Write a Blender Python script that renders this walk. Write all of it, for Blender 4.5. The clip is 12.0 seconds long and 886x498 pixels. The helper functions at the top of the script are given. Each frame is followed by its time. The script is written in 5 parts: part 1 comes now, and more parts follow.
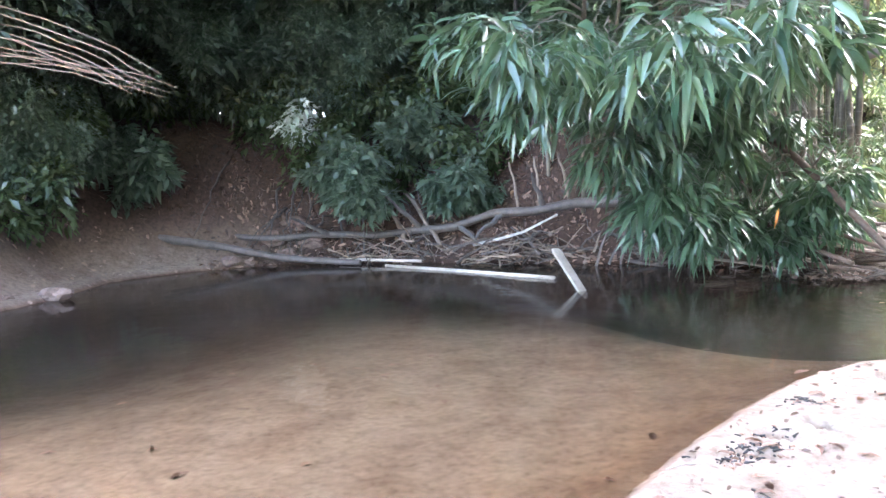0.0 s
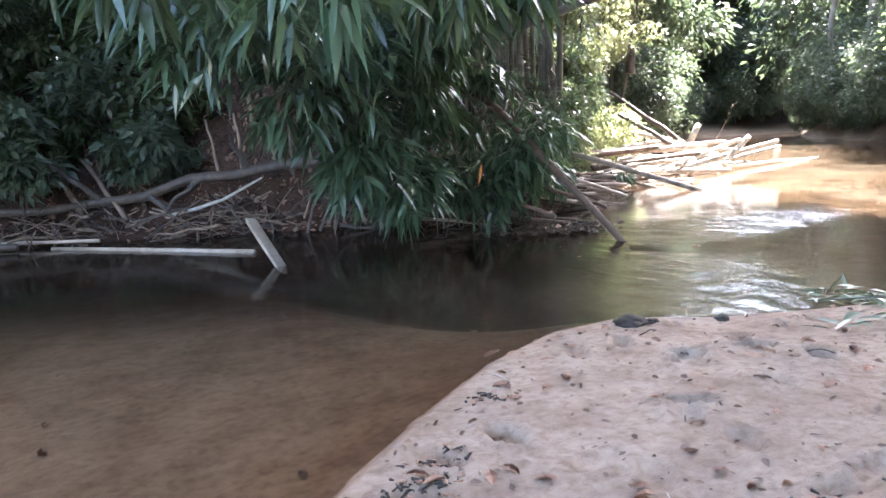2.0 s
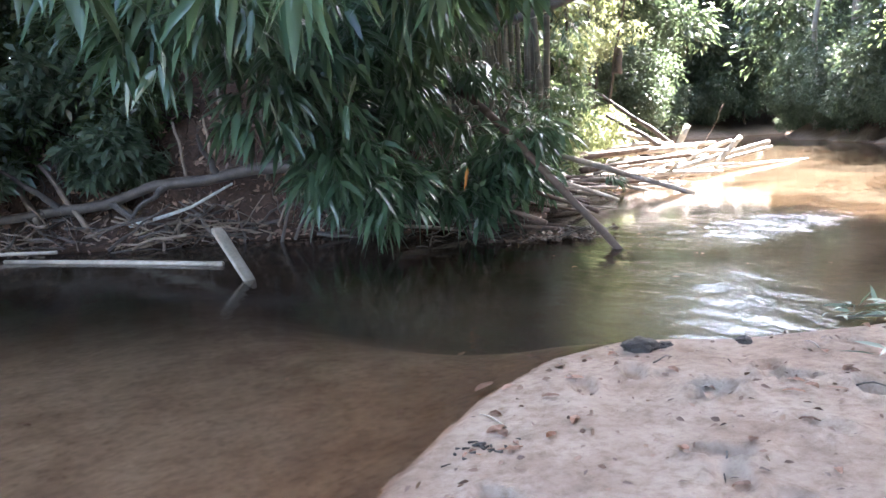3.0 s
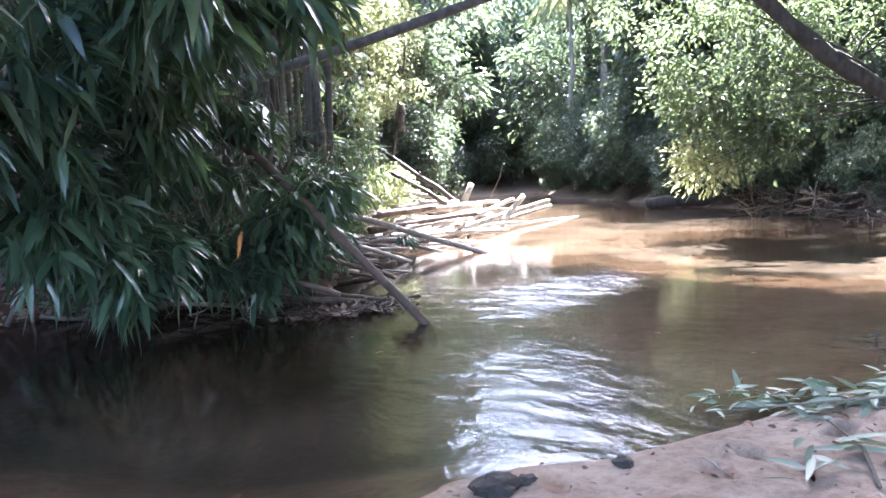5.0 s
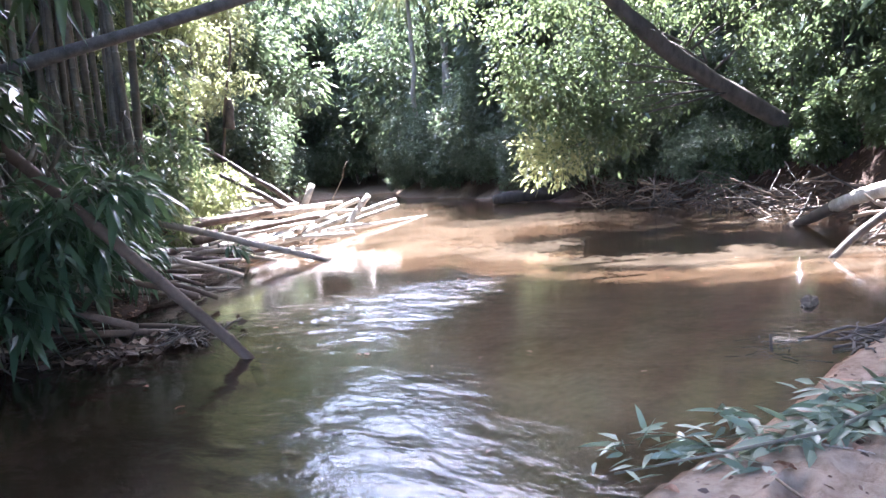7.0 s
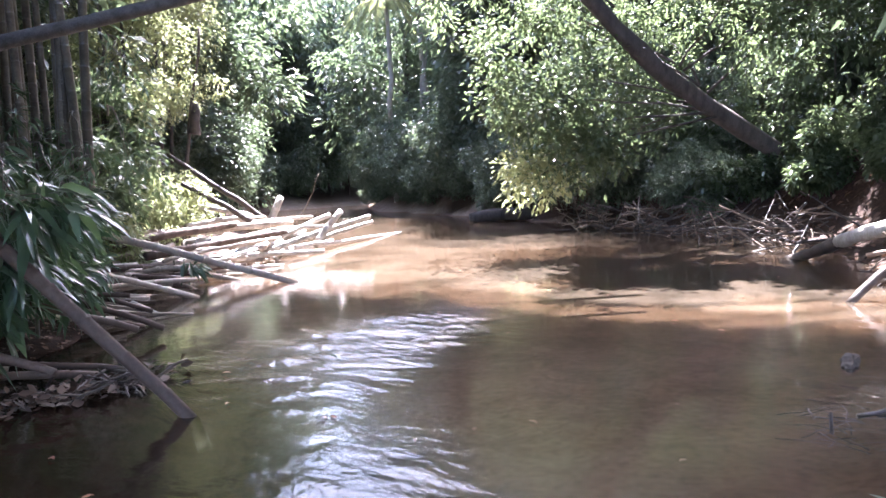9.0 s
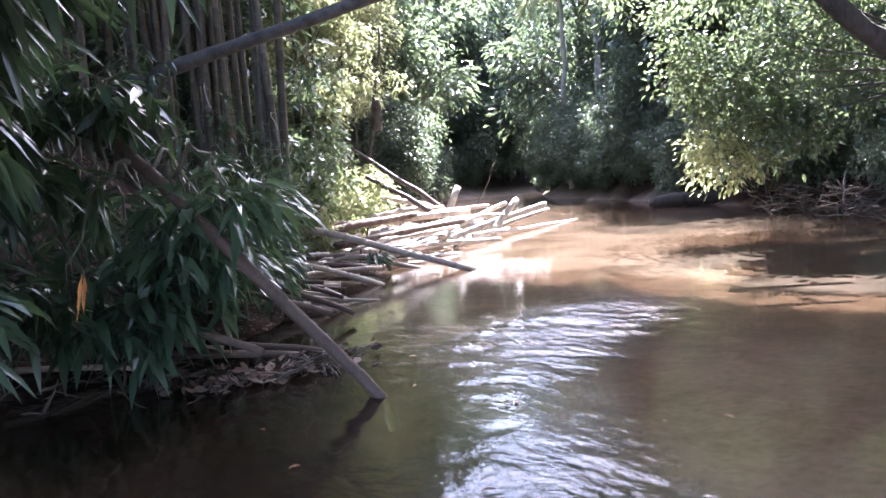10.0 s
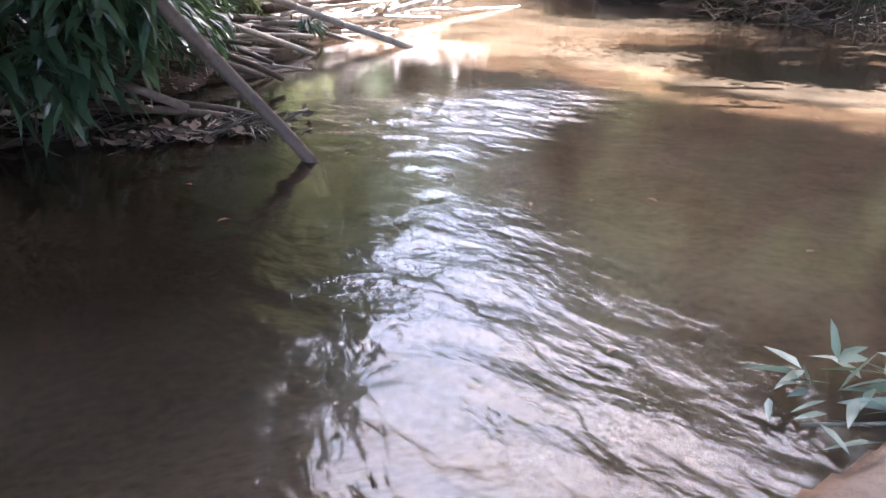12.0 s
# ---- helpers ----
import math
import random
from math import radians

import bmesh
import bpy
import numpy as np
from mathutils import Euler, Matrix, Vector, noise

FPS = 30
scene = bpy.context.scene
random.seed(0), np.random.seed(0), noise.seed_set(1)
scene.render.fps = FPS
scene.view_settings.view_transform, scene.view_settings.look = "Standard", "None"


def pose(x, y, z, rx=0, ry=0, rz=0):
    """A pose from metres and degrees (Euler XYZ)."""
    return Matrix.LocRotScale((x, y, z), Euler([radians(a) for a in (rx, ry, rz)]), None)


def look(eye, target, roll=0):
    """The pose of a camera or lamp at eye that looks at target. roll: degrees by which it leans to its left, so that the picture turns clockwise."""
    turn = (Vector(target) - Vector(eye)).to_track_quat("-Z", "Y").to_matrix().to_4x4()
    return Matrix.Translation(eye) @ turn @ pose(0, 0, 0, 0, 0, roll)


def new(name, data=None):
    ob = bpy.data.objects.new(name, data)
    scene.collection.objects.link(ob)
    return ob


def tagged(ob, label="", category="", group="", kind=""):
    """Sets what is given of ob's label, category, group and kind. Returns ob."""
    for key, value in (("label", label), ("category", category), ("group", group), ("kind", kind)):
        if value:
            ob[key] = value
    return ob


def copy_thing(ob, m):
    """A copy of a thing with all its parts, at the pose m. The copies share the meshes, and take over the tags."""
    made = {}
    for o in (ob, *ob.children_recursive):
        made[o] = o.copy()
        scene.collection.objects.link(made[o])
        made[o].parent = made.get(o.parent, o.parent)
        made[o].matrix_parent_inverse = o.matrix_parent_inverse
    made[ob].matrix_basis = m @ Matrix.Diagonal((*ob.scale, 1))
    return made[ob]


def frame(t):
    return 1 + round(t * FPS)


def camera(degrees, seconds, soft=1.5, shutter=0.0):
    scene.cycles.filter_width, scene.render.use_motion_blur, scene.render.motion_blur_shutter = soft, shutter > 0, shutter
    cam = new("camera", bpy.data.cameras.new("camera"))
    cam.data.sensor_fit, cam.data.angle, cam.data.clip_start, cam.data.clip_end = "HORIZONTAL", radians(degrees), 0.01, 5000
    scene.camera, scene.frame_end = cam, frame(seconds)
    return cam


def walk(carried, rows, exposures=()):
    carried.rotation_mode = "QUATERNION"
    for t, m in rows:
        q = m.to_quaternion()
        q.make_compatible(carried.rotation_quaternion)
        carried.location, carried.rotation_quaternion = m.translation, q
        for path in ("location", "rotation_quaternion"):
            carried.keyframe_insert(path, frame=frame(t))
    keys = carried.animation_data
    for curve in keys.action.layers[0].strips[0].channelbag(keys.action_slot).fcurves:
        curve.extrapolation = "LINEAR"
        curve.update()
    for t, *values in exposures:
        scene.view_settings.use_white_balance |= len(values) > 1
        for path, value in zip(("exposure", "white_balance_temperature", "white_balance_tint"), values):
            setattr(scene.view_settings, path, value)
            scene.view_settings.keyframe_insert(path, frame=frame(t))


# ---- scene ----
cam = camera(62.7, 12.0)
PATH = [
    (0.0, (0.023, 0.014, 1.654), (0.0516, 2.0050, 1.4664), -1.41),
    (0.5, (0.343, 0.267, 1.643), (0.6723, 2.2295, 1.4408), -0.65),
    (1.0, (0.614, 0.589, 1.612), (1.2809, 2.4506, 1.3139), 0.28),
    (1.5, (0.819, 0.932, 1.596), (1.5652, 2.7539, 1.2470), -1.47),
    (2.0, (0.967, 1.175, 1.628), (1.6511, 3.0260, 1.3036), -2.64),
    (2.5, (1.137, 1.468, 1.652), (1.8518, 3.3223, 1.4270), -0.56),
    (3.0, (1.236, 1.858, 1.590), (1.9608, 3.6951, 1.2732), -2.97),
    (3.5, (1.369, 2.210, 1.532), (2.2042, 3.9916, 1.1729), -5.42),
    (5.5, (2.113, 3.627, 1.572), (3.4381, 5.1160, 1.4117), -2.51),
    (6.0, (2.336, 3.851, 1.551), (3.7191, 5.2825, 1.3571), -4.76),
    (6.5, (2.648, 4.056, 1.492), (4.1871, 5.3216, 1.3216), -4.67),
    (8.5, (3.639, 4.831, 1.584), (5.1617, 6.0886, 1.2685), -1.98),
    (9.0, (3.733, 5.033, 1.601), (5.3283, 6.2263, 1.4245), -1.93),
    (9.5, (3.755, 5.132, 1.555), (5.2506, 6.4431, 1.3434), -2.70),
    (10.0, (3.712, 5.093, 1.586), (4.9782, 6.6304, 1.4015), -3.83),
    (10.5, (3.694, 5.099, 1.605), (4.9854, 6.6206, 1.4746), -2.28),
    (11.0, (3.726, 5.090, 1.565), (5.1407, 6.4827, 1.3178), -0.92),
    (11.5, (3.749, 5.129, 1.477), (5.1279, 6.4972, 1.0020), -0.77),
    (12.0, (3.696, 5.172, 1.437), (5.0085, 6.4842, 0.6921), 1.60),
]
EXPOSURES = [(0.0, 6.25, 6450, 16), (1.0, 5.4, 6400, 17), (1.5, 5.05, 6450, 18), (2.0, 4.85, 6400, 17), (2.5, 4.85, 6350, 15), (3.5, 4.9, 6300, 16), (5.5, 4.6, 5750, 19), (6.5, 4.5, 5750, 20), (9.0, 4.3, 5850, 25), (11.0, 4.3, 5850, 25), (12.0, 4.45, 6200, 22)]
walk(cam, [(t, look(eye, target, roll)) for t, eye, target, roll in PATH], EXPOSURES)

# ---- light ----
SUN_AZ, SUN_EL = 35.0, 58.0          # degrees from +x towards +y, and above the horizon
world = bpy.data.worlds.new("sky")
scene.world = world
world.use_nodes = True
wn = world.node_tree
sky = wn.nodes.new("ShaderNodeTexSky")
sky.sky_type, sky.sun_disc = "NISHITA", False
sky.sun_elevation, sky.sun_rotation = radians(SUN_EL), radians(90 - SUN_AZ)
sky.air_density, sky.dust_density = 1.0, 2.2
wn.links.new(sky.outputs[0], wn.nodes["Background"].inputs[0])
wn.nodes["Background"].inputs[1].default_value = 0.12
sun_data = bpy.data.lights.new("sun", "SUN")
sun_data.energy, sun_data.angle, sun_data.color = 4.7, radians(0.53), (1, 0.97, 0.92)
sun = new("sun", sun_data)
sun.matrix_world = look((0, 0, 0), (-math.cos(radians(SUN_EL)) * math.cos(radians(SUN_AZ)), -math.cos(radians(SUN_EL)) * math.sin(radians(SUN_AZ)), -math.sin(radians(SUN_EL))))

# ---- materials ----


def material(name):
    m = bpy.data.materials.new(name)
    m.use_nodes = True
    nt = m.node_tree
    nt.nodes.clear()
    out = nt.nodes.new("ShaderNodeOutputMaterial")
    return m, nt, out


def node(nt, kind, **inputs):
    n = nt.nodes.new(kind)
    for key, value in inputs.items():
        n.inputs[key.replace("_", " ")].default_value = value
    return n


def ramp(nt, fac, stops):
    n = nt.nodes.new("ShaderNodeValToRGB")
    while len(n.color_ramp.elements) < len(stops):
        n.color_ramp.elements.new(0.5)
    for e, (p, c) in zip(n.color_ramp.elements, stops):
        e.position, e.color = p, (*c, 1)
    nt.links.new(fac, n.inputs[0])
    return n


def noise_tex(nt, scale, detail=5, rough=0.55, stretch=None, turn=0):
    n = node(nt, "ShaderNodeTexNoise", Scale=scale, Detail=detail, Roughness=rough)
    co = nt.nodes.new("ShaderNodeTexCoord")
    if stretch:
        mp = nt.nodes.new("ShaderNodeMapping")
        mp.inputs["Scale"].default_value = stretch
        mp.inputs["Rotation"].default_value = (0, 0, radians(turn))
        nt.links.new(co.outputs["Object"], mp.inputs[0])
        nt.links.new(mp.outputs[0], n.inputs["Vector"])
    else:
        nt.links.new(co.outputs["Object"], n.inputs["Vector"])
    return n


def solid(name, dark, light, scale=8.0, rough=0.8, bump=0.3, depth=0.01, stretch=None, specular=0.3, vary=0.25):
    """A two-scale noise surface: dark to light, with bump and a tint of its own for each object."""
    m, nt, out = material(name)
    p = node(nt, "ShaderNodeBsdfPrincipled", Roughness=rough)
    p.inputs["Specular IOR Level"].default_value = specular
    a = noise_tex(nt, scale, 6, 0.6, stretch)
    b = noise_tex(nt, scale * 9, 4, 0.6, stretch)
    mix = node(nt, "ShaderNodeMix")
    nt.links.new(a.outputs[0], mix.inputs[2])
    nt.links.new(b.outputs[0], mix.inputs[3])
    mix.inputs[0].default_value = 0.35
    r = ramp(nt, mix.outputs[0], [(0.3, dark), (0.7, light)])
    info = nt.nodes.new("ShaderNodeObjectInfo")
    rng = nt.nodes.new("ShaderNodeMapRange")
    rng.inputs[3].default_value, rng.inputs[4].default_value = 1 - vary, 1 + vary
    nt.links.new(info.outputs["Random"], rng.inputs[0])
    hsv = nt.nodes.new("ShaderNodeHueSaturation")
    nt.links.new(r.outputs[0], hsv.inputs["Color"])
    nt.links.new(rng.outputs[0], hsv.inputs["Value"])
    nt.links.new(hsv.outputs[0], p.inputs["Base Color"])
    bp = node(nt, "ShaderNodeBump", Strength=bump, Distance=depth)
    nt.links.new(mix.outputs[0], bp.inputs["Height"])
    nt.links.new(bp.outputs[0], p.inputs["Normal"])
    nt.links.new(p.outputs[0], out.inputs[0])
    return m


def leaf_material(name, dark, light, through_colour, rough=0.38, share=0.35):
    """Leaves: each one its own green, glossy above, and letting light through."""
    m, nt, out = material(name)
    geo = nt.nodes.new("ShaderNodeNewGeometry")
    n = noise_tex(nt, 1.3, 3)
    mix = node(nt, "ShaderNodeMix")
    mix.inputs[0].default_value = 0.4
    nt.links.new(geo.outputs["Random Per Island"], mix.inputs[2])
    nt.links.new(n.outputs[0], mix.inputs[3])
    r = ramp(nt, mix.outputs[0], [(0.15, dark), (0.8, light)])
    p = node(nt, "ShaderNodeBsdfPrincipled", Roughness=rough)
    nt.links.new(r.outputs[0], p.inputs["Base Color"])
    t = node(nt, "ShaderNodeBsdfTranslucent")
    t.inputs[0].default_value = (*through_colour, 1)
    s = nt.nodes.new("ShaderNodeMixShader")
    s.inputs[0].default_value = share
    nt.links.new(p.outputs[0], s.inputs[1])
    nt.links.new(t.outputs[0], s.inputs[2])
    nt.links.new(s.outputs[0], out.inputs[0])
    return m


BAMBOO_LEAF = leaf_material("bamboo_leaf", (0.016, 0.04, 0.025), (0.07, 0.114, 0.068), (0.14, 0.22, 0.08), 0.28, 0.24)
TREE_LEAF = leaf_material("tree_leaf", (0.018, 0.034, 0.018), (0.068, 0.09, 0.05), (0.17, 0.20, 0.07), 0.25, 0.28)
# leaf copy with sunshine put into its lighter colour and translucency
SUNNY_LEAF = leaf_material("sunlit_green_leaf", (0.04, 0.057, 0.022), (0.115, 0.135, 0.075), (0.42, 0.46, 0.21), 0.32, 0.45)
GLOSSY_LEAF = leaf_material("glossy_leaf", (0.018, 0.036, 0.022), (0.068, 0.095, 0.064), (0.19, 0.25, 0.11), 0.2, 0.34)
FAR_LEAF = leaf_material("forest_leaf", (0.03, 0.052, 0.038), (0.082, 0.11, 0.072), (0.14, 0.19, 0.095), 0.36, 0.34)
BARK = solid("bark", (0.02, 0.017, 0.016), (0.10, 0.085, 0.075), 5, 0.9, 0.6, 0.02, (1, 1, 0.25))
PALE_BARK = solid("pale_bark", (0.16, 0.145, 0.125), (0.46, 0.43, 0.38), 7, 0.85, 0.4, 0.01, (1, 1, 0.3))
DEAD_BAMBOO = solid("weathered_bamboo", (0.16, 0.12, 0.09), (0.46, 0.38, 0.30), 4, 0.45, 0.3, 0.006, None, 0.5)
BROWN_STEM = solid("brown_bamboo_stem", (0.04, 0.027, 0.02), (0.125, 0.083, 0.062), 4, 0.75, 0.5, 0.006, None, 0.4)
GREEN_BAMBOO = solid("living_bamboo", (0.05, 0.044, 0.033), (0.19, 0.165, 0.12), 3, 0.5, 0.25, 0.005, None, 0.4)
GREY_WOOD = solid("grey_dead_wood", (0.05, 0.045, 0.04), (0.21, 0.19, 0.17), 6, 0.85, 0.5, 0.015)
DEAD_WOOD = solid("dead_wood", (0.07, 0.05, 0.04), (0.24, 0.18, 0.13), 6, 0.85, 0.5, 0.015)

# ---- the river and its banks ----
SOUTH = [(-60, -30), (-14, -5.5), (-6, -1), (-2.5, 1.2), (-0.4, 2.3), (0.96, 3.61), (1.46, 4.22), (2.12, 4.93), (2.9, 5.65), (3.6, 6.08), (4.2, 6.18), (4.6, 6.05), (5.0, 5.8), (5.9, 5.6), (7.4, 5.33),
         (8.4, 5.3), (9.4, 5.15), (11.5, 5.0), (14, 5.2), (16.3, 6.0), (19.5, 7.2), (21.8, 8.5), (24.8, 12), (26.5, 15), (29.3, 19.5), (32, 23.7), (36, 30.5), (40.8, 38.6), (47, 44.5), (64, 44)]
NORTH = [(-60, -8), (-14, 5), (-6.2, 9.0), (-5.7, 11), (-5.7, 12.9), (-4.6, 14.2), (-3.1, 15), (-1.3, 14.9), (1.5, 14.2), (3.5, 13.7), (4.7, 13.2), (5.9, 12.5), (6.9, 12.5), (7.7, 13.1), (8.4, 14.2), (9.4, 15.8),
         (12.5, 18.6), (16, 21.6), (20, 25.5), (26, 34), (34, 44), (41, 49.2), (50, 51.5), (64, 51)]


def smooth(a, b, x):
    k = np.clip((x - a) / (b - a), 0, 1)
    return k * k * (3 - 2 * k)


def line_distance(px, py, line):
    d = np.full(px.shape, 1e9)
    for (ax, ay), (bx, by) in zip(line, line[1:]):
        ux, uy = bx - ax, by - ay
        k = np.clip(((px - ax) * ux + (py - ay) * uy) / (ux * ux + uy * uy), 0, 1)
        d = np.minimum(d, np.hypot(px - ax - k * ux, py - ay - k * uy))
    return d


def inside(px, py, ring):
    hit = np.zeros(px.shape, bool)
    for (ax, ay), (bx, by) in zip(ring, ring[1:] + ring[:1]):
        if ay != by:
            hit ^= ((ay > py) != (by > py)) & (px < (bx - ax) * (py - ay) / (by - ay) + ax)
    return hit


def waves(x, y, seed):
    """Cheap smooth unevenness, about -1 to 1."""
    r = np.random.RandomState(seed)
    h = 0
    for k in range(9):
        a, f, p = r.rand() * 6.28, 0.35 * 1.55 ** k, r.rand() * 6.28
        h = h + np.sin(f * (x * math.cos(a) + y * math.sin(a)) + p + 1.3 * np.sin(0.6 * f * (y * math.cos(a) - x * math.sin(a)) + 2 * p)) / (1 + k * 0.7)
    return h / 2.6


STEPS_RNG = random.Random(15)
FOOTPRINTS = [(STEPS_RNG.uniform(0.8, 8.8), STEPS_RNG.uniform(1.6, 5.7), STEPS_RNG.uniform(0, 6.28), STEPS_RNG.uniform(0.025, 0.065)) for _ in range(110)]


def trodden(x, y):
    """Old footprints: hollows with a low rim."""
    h = np.zeros(x.shape)
    for fx, fy, a, deep in FOOTPRINTS:
        near = (np.abs(x - fx) < 0.5) & (np.abs(y - fy) < 0.5)
        if not near.any():
            continue
        u = ((x - fx) * math.cos(a) + (y - fy) * math.sin(a)) / 0.15
        v = ((y - fy) * math.cos(a) - (x - fx) * math.sin(a)) / 0.07
        d = u * u + v * v
        h = h + near * deep * (0.5 * np.exp(-((d ** 0.5 - 1.35) / 0.35) ** 2) - np.exp(-d * d))
    return h


def height(x, y):
    """The ground's height over the water at (x, y)."""
    x, y = np.asarray(x, float), np.asarray(y, float)
    wet = inside(x, y, SOUTH + NORTH[::-1])
    ds, dn = line_distance(x, y, SOUTH), line_distance(x, y, NORTH)
    d = np.minimum(ds, dn)
    south = ds < dn
    beach = south * (1 - smooth(8.5, 12, x + 0.5 * (y - 5))) * smooth(-9, -3, x + y)
    w = waves(x, y, 3)
    w2 = waves(x * 4.2, y * 4.2, 5)
    bed = -(0.02 + 0.05 * np.minimum(d, 3.0) + 0.05 * smooth(0, 0.4, d) + 0.5 * depth_and_shade(x, y) * smooth(0, 1.2, d)) + 0.02 * w * smooth(0, 1, d)
    bed = np.maximum(bed, -0.75)
    sand = 0.045 * smooth(0, 0.12, d) + 0.055 * np.minimum(d, 3) + 0.03 * w * smooth(0, 1.5, d) + 0.022 * w2 * smooth(0, 0.6, d)
    sand = sand + 1.2 * smooth(5, 11, d) + trodden(x, y) * smooth(0.1, 0.5, d)
    rise = 0.08 * smooth(0, 0.2, d) + (1.7 + 0.3 * w + 1.3 * (1 - south) * (1 - smooth(4, 9, x))) * smooth(0.3, 2.6 + 0.8 * (1 - south), d) + 0.05 * w2 * smooth(0.2, 1, d) + 0.05 * np.minimum(d, 60)
    return np.where(wet, bed, beach * sand + (1 - beach) * rise)


def spread(lo, hi, *zones, grow=1.22):
    """Grid lines: each zone (from, to, step), growing coarser outwards to lo and hi."""
    mid = [v for a, b, step in zones for v in np.arange(a, b, step)]
    step, lo_side, v = zones[0][2], [], zones[0][0]
    while v > lo:
        step *= grow
        v -= step
        lo_side.append(v)
    step, hi_side, v = zones[-1][2], [], mid[-1]
    while v < hi:
        step *= grow
        v += step
        hi_side.append(v)
    return np.array(lo_side[::-1] + mid + hi_side)


def link_mesh(name, verts, faces, mat, parent=None, label="", shade=True):
    me = bpy.data.meshes.new(name)
    me.from_pydata(verts, [], faces)
    me.materials.append(mat)
    if shade:
        me.polygons.foreach_set("use_smooth", [True] * len(me.polygons))
    me.update()
    ob = new(name, me)
    if parent:
        ob.parent = parent
    return tagged(ob, label)


def ground_material():
    m, nt, out = material("sand_and_soil")
    geo = nt.nodes.new("ShaderNodeNewGeometry")
    sep = nt.nodes.new("ShaderNodeSeparateXYZ")
    nt.links.new(geo.outputs["Position"], sep.inputs[0])
    big, fine, grain = noise_tex(nt, 2.4, 6, 0.65), noise_tex(nt, 14, 6, 0.65), noise_tex(nt, 160, 3, 0.7)
    sand = ramp(nt, fine.outputs[0], [(0.25, (0.24, 0.178, 0.13)), (0.5, (0.39, 0.307, 0.24)), (0.75, (0.47, 0.382, 0.305))])
    soil = ramp(nt, fine.outputs[0], [(0.3, (0.02, 0.013, 0.01)), (0.7, (0.085, 0.048, 0.033))])
    blot = ramp(nt, big.outputs[0], [(0.33, (0.68, 0.6, 0.56)), (0.62, (1, 0.97, 0.95))])
    mott = node(nt, "ShaderNodeMix")
    mott.data_type, mott.blend_type = "RGBA", "MULTIPLY"
    mott.inputs[0].default_value = 1
    nt.links.new(sand.outputs[0], mott.inputs[6])
    nt.links.new(blot.outputs[0], mott.inputs[7])
    kind = node(nt, "ShaderNodeAttribute")
    kind.attribute_name = "soil"
    mix = node(nt, "ShaderNodeMix")
    mix.data_type = "RGBA"
    nt.links.new(kind.outputs["Fac"], mix.inputs[0])
    nt.links.new(mott.outputs[2], mix.inputs[6])
    nt.links.new(soil.outputs[0], mix.inputs[7])
    wet = nt.nodes.new("ShaderNodeMapRange")
    for k, v in ((1, -0.2), (2, 0.1), (3, 0.0), (4, 1.0)):
        wet.inputs[k].default_value = v
    nt.links.new(sep.outputs[2], wet.inputs[0])
    rim = ramp(nt, wet.outputs[0], [(0.15, (0.94, 0.86, 0.76)), (0.42, (0.78, 0.60, 0.45)), (0.70, (0.66, 0.53, 0.44)), (0.86, (0.88, 0.87, 0.86))])
    damp = node(nt, "ShaderNodeMix")
    damp.data_type, damp.blend_type = "RGBA", "MULTIPLY"
    damp.inputs[0].default_value = 1
    nt.links.new(mix.outputs[2], damp.inputs[6])
    nt.links.new(rim.outputs[0], damp.inputs[7])
    p = node(nt, "ShaderNodeBsdfPrincipled", Roughness=0.9)
    p.inputs["Specular IOR Level"].default_value = 0.2
    nt.links.new(damp.outputs[2], p.inputs["Base Color"])
    add = node(nt, "ShaderNodeMath")
    add.operation = "MULTIPLY_ADD"
    nt.links.new(fine.outputs[0], add.inputs[0])
    add.inputs[1].default_value = 3
    nt.links.new(grain.outputs[0], add.inputs[2])
    bp = node(nt, "ShaderNodeBump", Strength=0.7, Distance=0.012)
    nt.links.new(add.outputs[0], bp.inputs["Height"])
    nt.links.new(bp.outputs[0], p.inputs["Normal"])
    nt.links.new(p.outputs[0], out.inputs[0])
    return m


def build_ground():
    xs = spread(-900, 900, (-7, 0, 0.14), (0, 7, 0.035), (7, 9.5, 0.06), (9.5, 24, 0.16))
    ys = spread(-900, 900, (-3, 1, 0.15), (1, 2, 0.06), (2, 6.3, 0.035), (6.3, 22, 0.16))
    gx, gy = np.meshgrid(xs, ys)
    gz = height(gx, gy)
    n, k = len(xs), len(ys)
    verts = np.stack([gx, gy, gz], -1).reshape(-1, 3)
    i = (np.arange(k - 1)[:, None] * n + np.arange(n - 1)).ravel()
    faces = np.stack([i, i + 1, i + n + 1, i + n], -1)
    ob = link_mesh("ground", verts.tolist(), faces.tolist(), GROUND)
    ds, dn = line_distance(gx, gy, SOUTH), line_distance(gx, gy, NORTH)
    beach = (ds < dn) * (1 - smooth(8.5, 12, gx + 0.5 * (gy - 5)))
    west = 0.45 * (dn <= ds) * (1 - smooth(-4.5, -2.5, gx)) * (1 - smooth(0.6, 1.6, dn))
    wet = inside(gx, gy, SOUTH + NORTH[::-1])
    # the pool's bed takes the dark soil tone as painted shade
    soil = np.where(wet, 0.9 * depth_and_shade(gx, gy), 1 - np.maximum(beach * (1 - smooth(5, 7, ds)), west))
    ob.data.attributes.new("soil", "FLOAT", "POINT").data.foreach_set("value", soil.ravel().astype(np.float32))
    return tagged(ob, "sandy river beach and brown earth banks", "ground", kind="structure")


